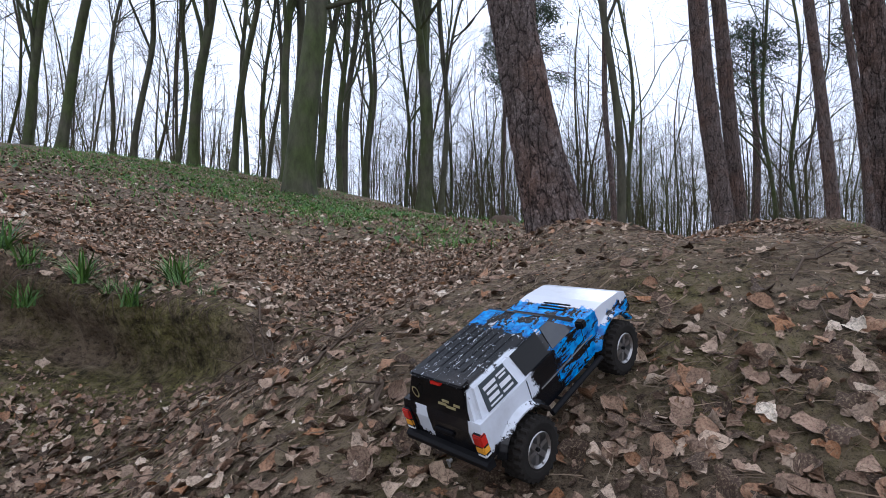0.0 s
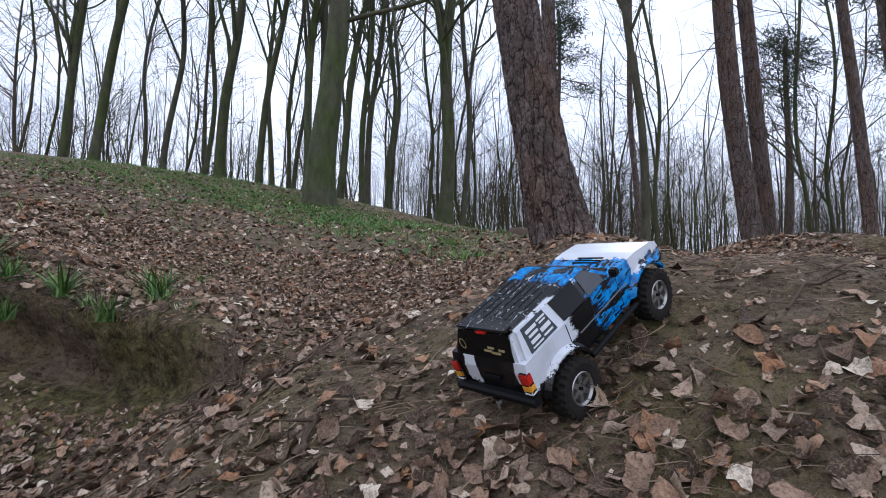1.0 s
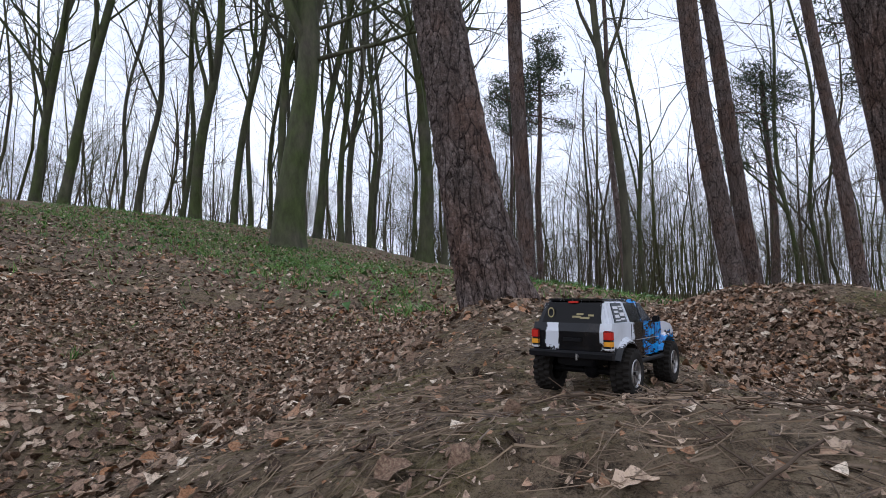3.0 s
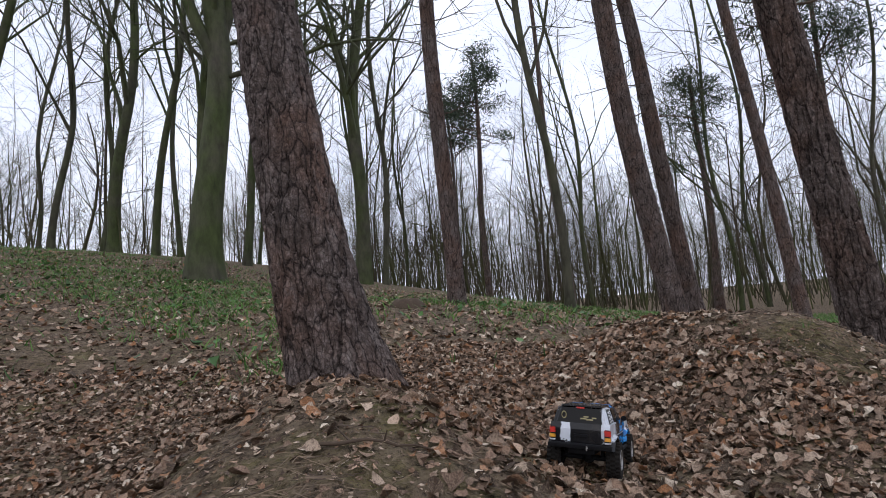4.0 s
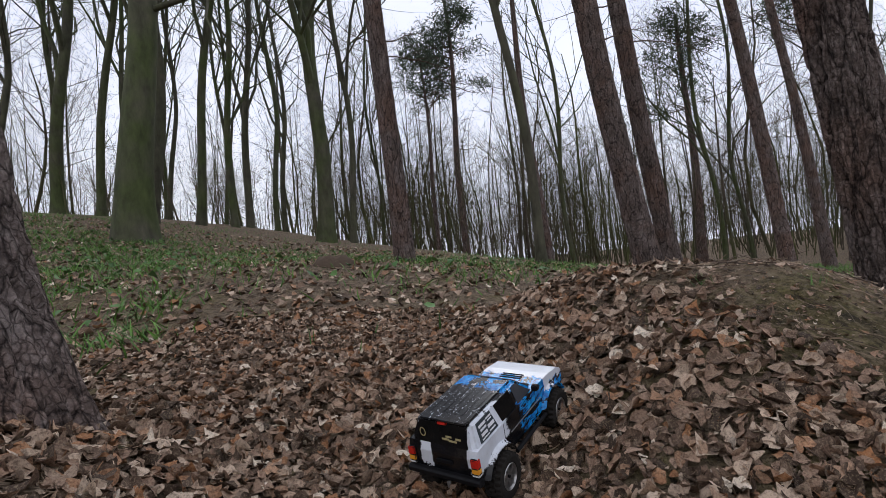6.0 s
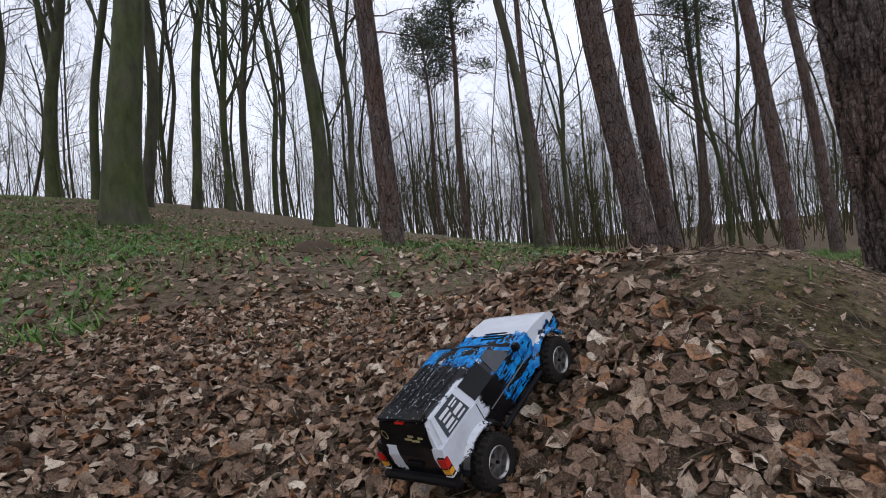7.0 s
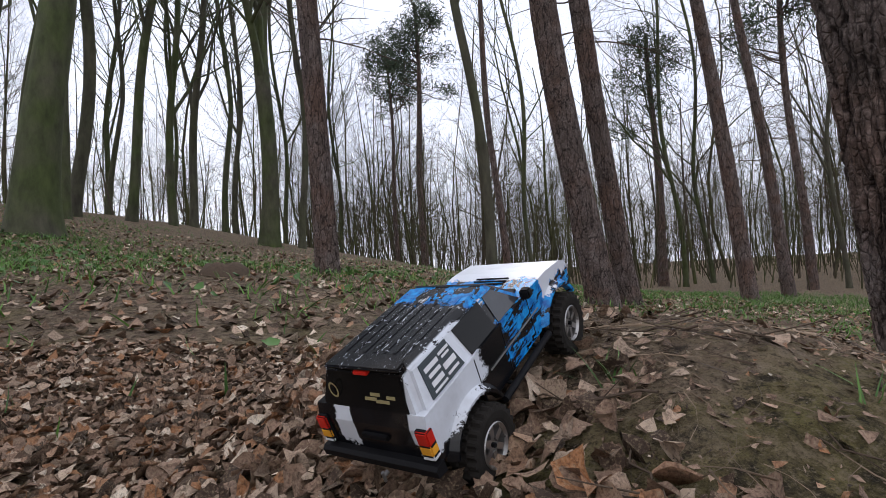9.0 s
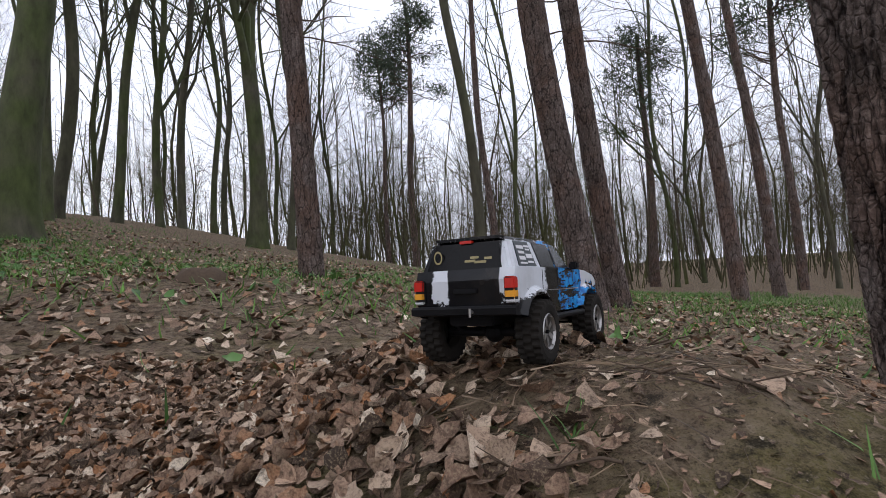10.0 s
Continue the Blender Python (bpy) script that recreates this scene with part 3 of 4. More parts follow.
class Tubes:
    """Tapered tubes along polylines, gathered and made into one mesh."""

    def __init__(self):
        self.bins = {}

    def add(self, pts, radii, sides):
        self.bins.setdefault((len(pts), sides), []).append((np.asarray(pts, float), np.asarray(radii, float)))

    def mesh(self, name, material):
        vs, fs, at = [], [], 0
        for (n, s), items in self.bins.items():
            p, r = np.stack([i[0] for i in items]), np.stack([i[1] for i in items])
            t = np.gradient(p, axis=1)
            t /= np.linalg.norm(t, axis=-1, keepdims=True) + 1e-9
            ref = np.where(np.abs(t[:, :1, 2:]) > 0.8, np.array([1.0, 0, 0]), np.array([0, 0, 1.0]))
            u = np.cross(t, ref)
            u /= np.linalg.norm(u, axis=-1, keepdims=True) + 1e-9
            w = np.cross(t, u)
            a = np.arange(s) * 2 * np.pi / s
            ring = p[:, :, None] + r[:, :, None, None] * (np.cos(a)[:, None] * u[:, :, None] + np.sin(a)[:, None] * w[:, :, None])
            vs.append(ring.reshape(-1, 3))
            f = grid_faces(n, s, True)
            fs.append((f[None] + (np.arange(len(items)) * n * s)[:, None, None]).reshape(-1, 4) + at)
            at += len(items) * n * s
        return mesh_of(name, np.concatenate(vs), np.concatenate(fs), material)


def bough(tubes, rng, start, way, length, radius, depth, up=0.25, sides=5, tips=None):
    """A limb that wanders, thins and forks."""
    n = 6 if depth else 4
    pts, d = [np.array(start)], np.array(way) / np.linalg.norm(way)
    for _ in range(n - 1):
        d = d + rng.normal(0, 0.16, 3) + [0, 0, up * 0.3]
        d /= np.linalg.norm(d)
        pts.append(pts[-1] + d * length / (n - 1))
    tubes.add(pts, radius * np.linspace(1, 0.3 if depth else 0.2, n), sides)
    if tips is not None and depth == 0:
        tips.append(pts[-1])
    if depth:
        for k in range(rng.randint(4, 7)):
            f = rng.uniform(0.25, 1.0)
            i = min(int(f * (n - 1)), n - 2)
            q = pts[i] + (pts[i + 1] - pts[i]) * (f * (n - 1) - i)
            side = rng.normal(0, 1, 3)
            side -= d * (side @ d)
            side /= np.linalg.norm(side) + 1e-9
            bough(tubes, rng, q, d * 0.75 + side * 0.75, length * rng.uniform(0.35, 0.6), radius * (1 - 0.6 * f) * 0.55, depth - 1, up, max(3, sides - 1), tips)


def plates(a, z, seed):
    """Relief of plated bark over the angle a and the height z: 0 in the furrows, 1 on the plates."""
    r = np.random.RandomState(seed)
    na, nz = 17, 96
    ja, jz = r.uniform(0.05, 0.95, (na, nz)), r.uniform(0.05, 0.95, (na, nz))
    sway = 0.020 * np.sin(4.3 * z + 2 * np.sin(3 * a)) + 0.012 * np.sin(11 * z + 3 * np.sin(2 * a + 1.7 * z))
    ga, gz = (a / (2 * np.pi) + sway) * na, z * 4.6 + 0.35 * np.sin(7 * a + 2 * z)
    ia, iz = np.floor(ga).astype(int), np.floor(gz).astype(int)
    f1, f2 = np.full(a.shape, 9.0), np.full(a.shape, 9.0)
    for da in (-1, 0, 1):
        for dz in (-1, 0, 1):
            ca, cz = ia + da, iz + dz
            d = np.hypot(ca + ja[ca % na, cz % nz] - ga, 0.8 * (cz + jz[ca % na, cz % nz] - gz))
            f2 = np.where(d < f1, f1, np.minimum(f2, d))
            f1 = np.minimum(f1, d)
    return np.clip((f2 - f1) / 0.24, 0, 1) ** 0.7


def trunk_mesh(name, rng, x, y, lean, r0, tall, around, rings, material, relief, flare, seed, wander=0.12, toe=0.0):
    z0 = float(height(x, y)) - 0.12
    s = np.linspace(0, 1, rings) ** 1.15
    z = s * tall
    wx = wander * np.sin(z * 0.42 + seed) * np.clip(z / 6, 0, 1)
    wy = wander * np.sin(z * 0.37 + 2 * seed) * np.clip(z / 6, 0, 1)
    a = np.linspace(0, 2 * np.pi, around, endpoint=False)
    A, Z = np.meshgrid(a, z)
    r = r0 * (1 - 0.62 * (Z / tall)) * (1 + flare * np.exp(-Z / (1.6 * r0 + 0.12)))
    r = r * (1 + 0.10 * flare * np.exp(-Z / (3 * r0)) * np.sin(5 * A + seed) + 0.025 * np.sin(2 * A + Z * 0.8 + seed) + 0.012 * np.sin(7 * A + 2.1 * Z))
    if relief:
        r = r + relief * 0.22 * np.sin(A * 29 + 2.5 * np.sin(Z * 2.3) + seed)
        fine = np.sin(A * 43 + 9 * np.sin(Z * 7)) * np.sin(Z * 31 + 5 * np.sin(A * 11))
        r = r + relief * (plates(A, Z, seed) - 0.6) + relief * 0.12 * fine
    X = x + lean[0] * Z + toe * np.exp(-Z / 0.42) * (1 + 0.45 * np.cos(A)) + wx[:, None] + r * np.cos(A)
    Y = y + lean[1] * Z + wy[:, None] + r * np.sin(A)
    me = mesh_of(name, np.stack([X, Y, Z + z0], -1).reshape(-1, 3), grid_faces(rings, around, True), material)
    line = lambda q: np.array([x + lean[0] * q + wander * math.sin(q * 0.42 + seed) * min(q / 6, 1), y + lean[1] * q + wander * math.sin(q * 0.37 + 2 * seed) * min(q / 6, 1), z0 + q])
    return me, line


def foliage(name, rng, tips, spread, per, size):
    """Needle tufts round the tips of the twigs."""
    n = len(tips) * per
    c = np.repeat(np.array(tips), per, 0) + rng.normal(0, spread, (n, 3)) * [1, 1, 0.6]
    d = rng.normal(0, 1, (n, 3))
    d /= np.linalg.norm(d, axis=1, keepdims=True)
    e = np.cross(d, rng.normal(0, 1, (n, 3)))
    e /= np.linalg.norm(e, axis=1, keepdims=True)
    q = size * rng.uniform(0.5, 1.3, (n, 1))
    v = np.stack([c - d * q, c + e * q * 0.16, c + d * q, c - e * q * 0.16], 1).reshape(-1, 3)
    return mesh_of(name, v, np.arange(n * 4).reshape(-1, 4), M_CROWN, False)


TREES = 0


def tree(kind, x, y, lean_x, lean_y, radius, tall=0.0, detail=0, crown=0.0, fork=0.0, toe=0.0, label=""):
    """A tree with its trunk, its bare limbs and, where it has one, its needle crown."""
    global TREES
    TREES += 1
    seed = TREES
    rng = np.random.RandomState(100 + seed)
    pine = kind == "pine"
    tall = tall or (rng.uniform(17, 21) if pine else rng.uniform(18, 23))
    root = new(kind + "_tree")
    root.location = (x, y, float(height(x, y)))
    around, rings = ((20, 44), (84, 200), (150, 420))[detail]
    mat = M_PINE if pine else (M_BEECH if rng.uniform() < 0.62 or radius > 0.24 else M_BEECH2)
    me, line = trunk_mesh("trunk", rng, x, y, (lean_x, lean_y), radius, tall, around, rings, mat, (0.0, 0.014, 0.020)[detail] if pine else 0.0, (0.30 if toe else 0.18) if pine else 0.42, seed, 0.03 if detail == 2 else 0.13 if pine else 0.30, toe)
    limbs, tips = [], []

    def limb():
        limbs.append(Tubes())
        return limbs[-1]

    if pine:
        for _ in range(26 if radius < 0.17 or crown else 14):
            q = rng.uniform(0.17, 0.8) * tall
            a = rng.uniform(0, 6.28)
            bough(limb(), rng, line(q), (math.cos(a), math.sin(a), rng.uniform(-0.15, 0.25)), rng.uniform(0.7, 2.0), 0.014, 1, -0.02, 4)
        if crown:
            for _ in range(20):
                q = rng.uniform(crown, 1.0) * tall
                a = rng.uniform(0, 6.28)
                bough(limb(), rng, line(q), (math.cos(a), math.sin(a), rng.uniform(0.1, 0.7)), (1.05 - q / tall) * 3.0 + 0.7, 0.035, 1, 0.3, 4, tips)
    else:
        start = fork or rng.uniform(0.17, 0.34)
        for k in range(18):
            q = (start + (0.95 - start) * (k + rng.uniform(0, 0.8)) / 18) * tall
            a = rng.uniform(0, 6.28)
            steep = rng.uniform(0.5, 1.5) if k > 1 else rng.uniform(2.2, 3.4)
            bough(limb(), rng, line(q), (math.cos(a), math.sin(a), steep), (1.0 - q / tall) * 6.5 + 2.2, radius * (1 - 0.62 * q / tall) * (rng.uniform(0.24, 0.42) if k > 1 else rng.uniform(0.5, 0.7)), 2, 0.25, 5)
    if radius > 0.35:
        bough(limb(), rng, line(5.4), (1, -0.35, 0.05), 5.5, 0.075, 2, -0.25, 6)
        bough(limb(), rng, line(6.3), (0.9, 0.3, 0.15), 4.5, 0.06, 2, 0.05, 6)
    for name, m in [("trunk", me)] + [("limb", t.mesh("limb", M_TWIG if pine else mat)) for t in limbs]:
        ob = new(name, m)
        ob.parent, ob.matrix_parent_inverse = root, Matrix.Translation(root.location).inverted()
    if tips:
        ob = new("crown", foliage("crown", rng, tips, 0.30, 50, 0.15))
        ob.parent, ob.matrix_parent_inverse = root, Matrix.Translation(root.location).inverted()
        ob["label"] = "dark green tufted needle crown"
    tagged(root, label or ("tall straight pine with reddish-brown plated bark" if pine else "bare winter beech with green algae on its bark"), "tree", "pines" if pine else "beeches")
    return root


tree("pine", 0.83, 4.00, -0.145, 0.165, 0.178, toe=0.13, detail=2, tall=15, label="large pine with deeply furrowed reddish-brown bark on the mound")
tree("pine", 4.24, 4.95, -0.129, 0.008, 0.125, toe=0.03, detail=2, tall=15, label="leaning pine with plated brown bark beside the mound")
tree("pine", 1.94, 11.35, -0.006, -0.039, 0.160, detail=1)
tree("pine", 5.61, 10.44, -0.140, -0.020, 0.199, detail=1)
tree("pine", 6.45, 11.40, -0.142, -0.020, 0.160, detail=1)
tree("beech", -4.05, 15.10, 0.045, -0.010, 0.385, fork=0.3, label="massive old beech with smooth green-grey trunk")
tree("beech", -5.92, 20.00, 0.139, -0.058, 0.186)
tree("beech", -0.81, 21.57, 0.056, -0.047, 0.280)
tree("beech", -5.12, 21.91, 0.146, -0.060, 0.158)
tree("beech", -5.14, 27.97, 0.070, -0.049, 0.179)
tree("beech", -8.68, 22.37, 0.137, -0.058, 0.146)
tree("beech", -10.26, 31.65, 0.089, -0.052, 0.132)
tree("beech", -7.99, 33.38, 0.058, -0.047, 0.109)
tree("beech", 5.33, 16.03, -0.057, -0.032, 0.127)
tree("pine", 7.50, 23.31, -0.057, -0.032, 0.147)
tree("pine", 5.07, 30.69, 0.001, -0.040, 0.199, tall=13.5, crown=0.66)
tree("pine", 3.85, 33.88, -0.012, -0.038, 0.142, tall=12.5, crown=0.62)
tree("pine", 16.88, 29.13, -0.013, -0.038, 0.256, tall=12.8, crown=0.6)
tree("pine", 11.27, 15.25, -0.125, -0.022, 0.184, tall=20)
tree("pine", 14.42, 17.85, -0.129, -0.022, 0.179, tall=13, crown=0.72)
tree("pine", 18.67, 21.82, -0.063, -0.031, 0.179, tall=14, crown=0.6)
tree("beech", 19.99, 21.64, -0.035, -0.035, 0.093)
tree("beech", 9.63, 27.07, -0.063, -0.031, 0.112)
tree("beech", -4.63, 32.95, 0.036, -0.044, 0.152)
tree("beech", -2.38, 34.68, 0.001, -0.040, 0.128)
tree("beech", 0.51, 37.34, -0.003, -0.039, 0.115)
tree("beech", 17.42, 28.05, -0.066, -0.030, 0.121)
tree("beech", 21.19, 31.58, -0.071, -0.030, 0.128)
tree("beech", -15.66, 22.01, 0.191, 0.002, 0.206)
tree("beech", -11.13, 24.01, 0.080, 0.002, 0.243)
tree("beech", -14.99, 26.01, 0.099, 0.002, 0.152)
tree("beech", -13.87, 28.01, 0.081, 0.002, 0.141)
tree("beech", -20.05, 26.01, 0.122, 0.002, 0.162)
tree("beech", -10.20, 28.01, -0.012, 0.002, 0.131)
tree("beech", -5.57, 19.01, 0.035, 0.002, 0.148)
tree("beech", -4.58, 24.01, 0.018, 0.002, 0.140)
tree("beech", -4.37, 30.01, 0.018, 0.002, 0.140)
tree("beech", -0.09, 24.00, 0.024, 0.002, 0.131)
tree("beech", -21.07, 34.01, 0.077, 0.002, 0.132)
tree("beech", -11.40, 34.01, 0.050, 0.002, 0.146)
tree("beech", -19.49, 25.17, 0.169, -0.064, 0.202)


# far woods: past counting, one object ---------------------------------------


def far_woods(seed, count, near, far, thin, name, label):
    r = np.random.RandomState(seed)
    tubes = Tubes()
    for _ in range(count):
        a = radians(r.uniform(-64, 62))
        if a < -0.12 and r.uniform() > 0.4:
            continue
        d = near + (far - near) * r.uniform() ** 0.8
        x, y = 1.5 + d * math.sin(a), 2 + d * math.cos(a)
        z = float(height(x, y)) - 0.1
        tall = r.uniform(7, 19) if not thin else r.uniform(3, 8)
        rad = 0.032 + 0.11 * r.uniform() ** 2 if not thin else r.uniform(0.018, 0.050)
        lean = r.normal(0, 0.05, 2)
        bend = r.normal(0, 0.5, 2)
        line = lambda q: np.array([x + lean[0] * q + bend[0] * math.sin(q * 0.35), y + lean[1] * q + bend[1] * math.sin(q * 0.3), z + q])
        tubes.add([line(q) for q in np.linspace(0, tall, 7)], rad * np.linspace(1, 0.25, 7), 4)
        for _ in range(9 if thin else 22):
            q = r.uniform(0.10 if thin else 0.25, 0.97) * tall
            b = r.uniform(0, 6.28)
            w = np.array([math.cos(b), math.sin(b), r.uniform(0.3, 1.5)])
            w /= np.linalg.norm(w)
            ln = (1.1 - q / tall) * (5.0 if not thin else 2.2) + 0.6
            p = [line(q), line(q) + w * ln * 0.5 + r.normal(0, 0.1, 3), line(q) + w * ln + r.normal(0, 0.2, 3) + [0, 0, 0.15 * ln]]
            br = rad * (1 - 0.7 * q / tall) * 0.35
            br = max(br, 0.0075)
            tubes.add(p, [br, br * 0.6, br * 0.3], 3)
            for _ in range(2 if thin else 4):
                f = r.uniform(0.3, 1)
                s = p[0] + (p[2] - p[0]) * f
                e = s + (w + r.normal(0, 0.6, 3)) * ln * 0.35
                tubes.add([s, e], [max(br * 0.5, 0.005), max(br * 0.2, 0.003)], 3)
    ob = new(name, tubes.mesh(name, M_WOODS))
    return tagged(ob, label, "woods", kind="stuff")


far_woods(3, 1080, 32, 110, False, "far_woods", "dense bare winter woodland in the distance")
far_woods(4, 2000, 24, 95, True, "saplings", "thin bare saplings and brushwood between the trunks")

# small things on the floor -----------------------------------------------------


def twig(x, y, turn, length, radius, seed, name="twig", label="thin bare fallen twig lying on the soil", lift=0.012):
    r = np.random.RandomState(seed)
    t = Tubes()
    c, s = math.cos(turn), math.sin(turn)
    pts = []
    for q in np.linspace(-0.5, 0.5, 9):
        px, py = x + c * q * length + r.normal(0, 0.008), y + s * q * length + r.normal(0, 0.008)
        pts.append([px, py, float(height(px, py)) + lift])
    t.add(pts, radius * np.linspace(1, 0.45, 9), 6)
    for k in (3, 5):
        e = np.array(pts[k]) + [r.normal(0, 0.06), r.normal(0, 0.06), 0.03]
        t.add([pts[k], (np.array(pts[k]) + e) / 2, e], [radius * 0.5, radius * 0.4, radius * 0.25], 5)
    ob = new(name, t.mesh(name, M_TWIG))
    return tagged(ob, label, "twig", "fallen twigs")


for i, (x, y, a, ln, rd) in enumerate((
        (-0.80, 2.35, -1.2, 0.5, 0.006), (-0.72, 2.15, -0.9, 0.42, 0.005), (-0.9, 2.2, 0.3, 0.4, 0.005), (-0.35, 1.75, 1.2, 0.35, 0.006), (-0.15, 1.25, 1.5, 0.16, 0.008),
        (-1.0, 1.9, 0.1, 0.5, 0.005), (0.95, 1.35, 0.5, 0.3, 0.004), (2.75, 4.05, 0.05, 0.2, 0.006), (3.35, 4.9, 0.9, 0.35, 0.006), (1.1, 2.9, 0.2, 0.3, 0.006), (0.3, 4.6, 0.8, 0.6, 0.008), (-0.6, 3.3, 0.4, 0.5, 0.006))):
    twig(x, y, a, ln, rd, 200 + i)


def rootlets():
    """Fine roots and dead stalks that hang over the cut bank."""
    r = np.random.RandomState(31)
    t = Tubes()
    for _ in range(60):
        x = r.uniform(-2.5, -0.95)
        y = 2.38 + 0.12 * math.sin(2.3 * x) - 0.1 * (x + 1) + r.uniform(0.03, 0.12)
        z = float(height(x, y + 0.06)) + 0.012
        fall, out, side = r.uniform(0.03, 0.17), r.uniform(0.03, 0.12), r.normal(0, 0.04)
        w = r.uniform(0.0009, 0.0026)
        t.add([(x, y + 0.05, z), (x + side * 0.3, y - out * 0.6, z - 0.01), (x + side * 0.7, y - out, z - fall * 0.55), (x + side, y - out * 0.9, z - fall)], [w, w, w * 0.8, w * 0.5], 4)
    ob = new("rootlets", t.mesh("rootlets", M_TWIG))
    return tagged(ob, "fine dry roots and stalks hanging over the cut bank", "roots", kind="stuff")


rootlets()
sticks = np.random.RandomState(77)
for i in range(26):
    twig(sticks.uniform(-1.25, -0.25), sticks.uniform(1.55, 2.35), sticks.uniform(0, 3.1), sticks.uniform(0.12, 0.42), sticks.uniform(0.0018, 0.0042), 300 + i, lift=0.016)
for i in range(16):
    twig(sticks.uniform(0.8, 1.7), sticks.uniform(1.0, 1.9), sticks.uniform(0, 3.1), sticks.uniform(0.10, 0.30), sticks.uniform(0.0015, 0.0032), 340 + i, lift=0.014)
for i in range(10):
    twig(sticks.uniform(2.7, 3.6), sticks.uniform(4.0, 4.6), sticks.uniform(0, 3.1), sticks.uniform(0.10, 0.25), sticks.uniform(0.0015, 0.003), 360 + i, lift=0.014)


def stump(x, y):
    r = np.random.RandomState(9)
    a = np.linspace(0, 2 * np.pi, 28, endpoint=False)
    prof = ((0.27, -0.05), (0.24, 0.03), (0.20, 0.08), (0.17, 0.11), (0.09, 0.105), (0.005, 0.09))
    v = [[(rr * (1 + 0.12 * math.sin(3 * q + 1) + 0.06 * math.sin(7 * q))) * math.cos(q), rr * math.sin(q), zz + 0.015 * math.sin(5 * q + rr * 20)] for rr, zz in prof for q in a]
    ob = new("tree_stump", mesh_of("tree_stump", v, grid_faces(len(prof), 28, True), M_TWIG))
    ob.location = (x, y, float(height(x, y)))
    return tagged(ob, "low mossy rotten tree stump among leaves", "stump")


stump(1.05, 9.4)

# the model truck ------------------------------------------------------------------

M_PAINT = body_paint()
M_BLACK = plain("black_plastic", (0.006, 0.006, 0.007), 0.6, 0.15, wear=0.5)
M_RUBBER = plain("dusty_rubber", (0.020, 0.018, 0.016), 0.9, 0.1, wear=0.45, scale=60)
M_RIM = plain("worn_alloy", (0.34, 0.33, 0.32), 0.36, 0.5, metal=0.9, wear=0.3, scale=80)
M_GLASS = plain("smoked_window", (0.006, 0.006, 0.006), 0.12, 0.18, wear=0.4, scale=12)
M_CLEAR = plain("dusty_window", (0.045, 0.05, 0.058), 0.15, 0.5, wear=0.5, scale=18)
M_RED = plain("red_lens", (0.50, 0.020, 0.012), 0.25, 0.5)
M_AMBER = plain("amber_lens", (0.72, 0.33, 0.03), 0.25, 0.5)
M_WHITE = plain("white_vinyl", (0.62, 0.62, 0.64), 0.5, 0.4)
M_GOLD = plain("faded_decal", (0.30, 0.25, 0.12), 0.5, 0.4)
M_DECAL = plain("dark_decal", (0.020, 0.030, 0.036), 0.4, 0.4)


def part(name, bm, material, parent, label="", smooth=False):
    me = bpy.data.meshes.new(name)
    bmesh.ops.recalc_face_normals(bm, faces=bm.faces)
    bm.to_mesh(me)
    bm.free()
    me.materials.append(material)
    if smooth:
        me.polygons.foreach_set("use_smooth", [True] * len(me.polygons))
    ob = new(name, me)
    ob.parent = parent
    if label:
        ob["label"] = label
    return ob


def prism(profile, half, bm=None, inset=0.0, bevel=0.003):
    """A side outline in y and z drawn out to both sides."""
    bm = bm or bmesh.new()
    left = [bm.verts.new((-half, y, z)) for y, z in profile]
    right = [bm.verts.new((half, y, z)) for y, z in profile]
    bm.faces.new(left)
    bm.faces.new(right[::-1])
    for i in range(len(profile)):
        j = (i + 1) % len(profile)
        bm.faces.new((left[i], right[i], right[j], left[j]))
    if bevel:
        sharp = [e for e in bm.edges if e.calc_face_angle(0) > 0.6]
        bmesh.ops.bevel(bm, geom=sharp, offset=bevel, segments=2, affect="EDGES", profile=0.6)
    return bm


def box(bm, x0, x1, y0, y1, z0, z1, bevel=0.0015):
    m = Matrix.Translation(((x0 + x1) / 2, (y0 + y1) / 2, (z0 + z1) / 2)) @ Matrix.Diagonal((x1 - x0, y1 - y0, z1 - z0, 1))
    got = bmesh.ops.create_cube(bm, size=1, matrix=m)["verts"]
    if bevel:
        bmesh.ops.bevel(bm, geom=list({e for v in got for e in v.link_edges}), offset=bevel, segments=2, affect="EDGES")
    return bm


def rod(bm, a, b, r, sides=10):
    a, b = Vector(a), Vector(b)
    m = Matrix.Translation((a + b) / 2) @ (b - a).to_track_quat("Z", "Y").to_matrix().to_4x4()
    bmesh.ops.create_cone(bm, cap_ends=True, segments=sides, radius1=r, radius2=r, depth=(b - a).length, matrix=m)
    return bm


def panel(points, out, thick=0.0012):
    """A thin flat pane through the given corners, raised along out."""
    bm = bmesh.new()
    o = Vector(out)
    low = [bm.verts.new(Vector(p) - o * thick) for p in points]
    top = [bm.verts.new(Vector(p) + o * thick) for p in points]
    bm.faces.new(top)
    bm.faces.new(low[::-1])
    for i in range(len(points)):
        j = (i + 1) % len(points)
        bm.faces.new((low[i], low[j], top[j], top[i]))
    return bm


R_TYRE, TRACK, AXLE = 0.0565, 0.095, 0.156


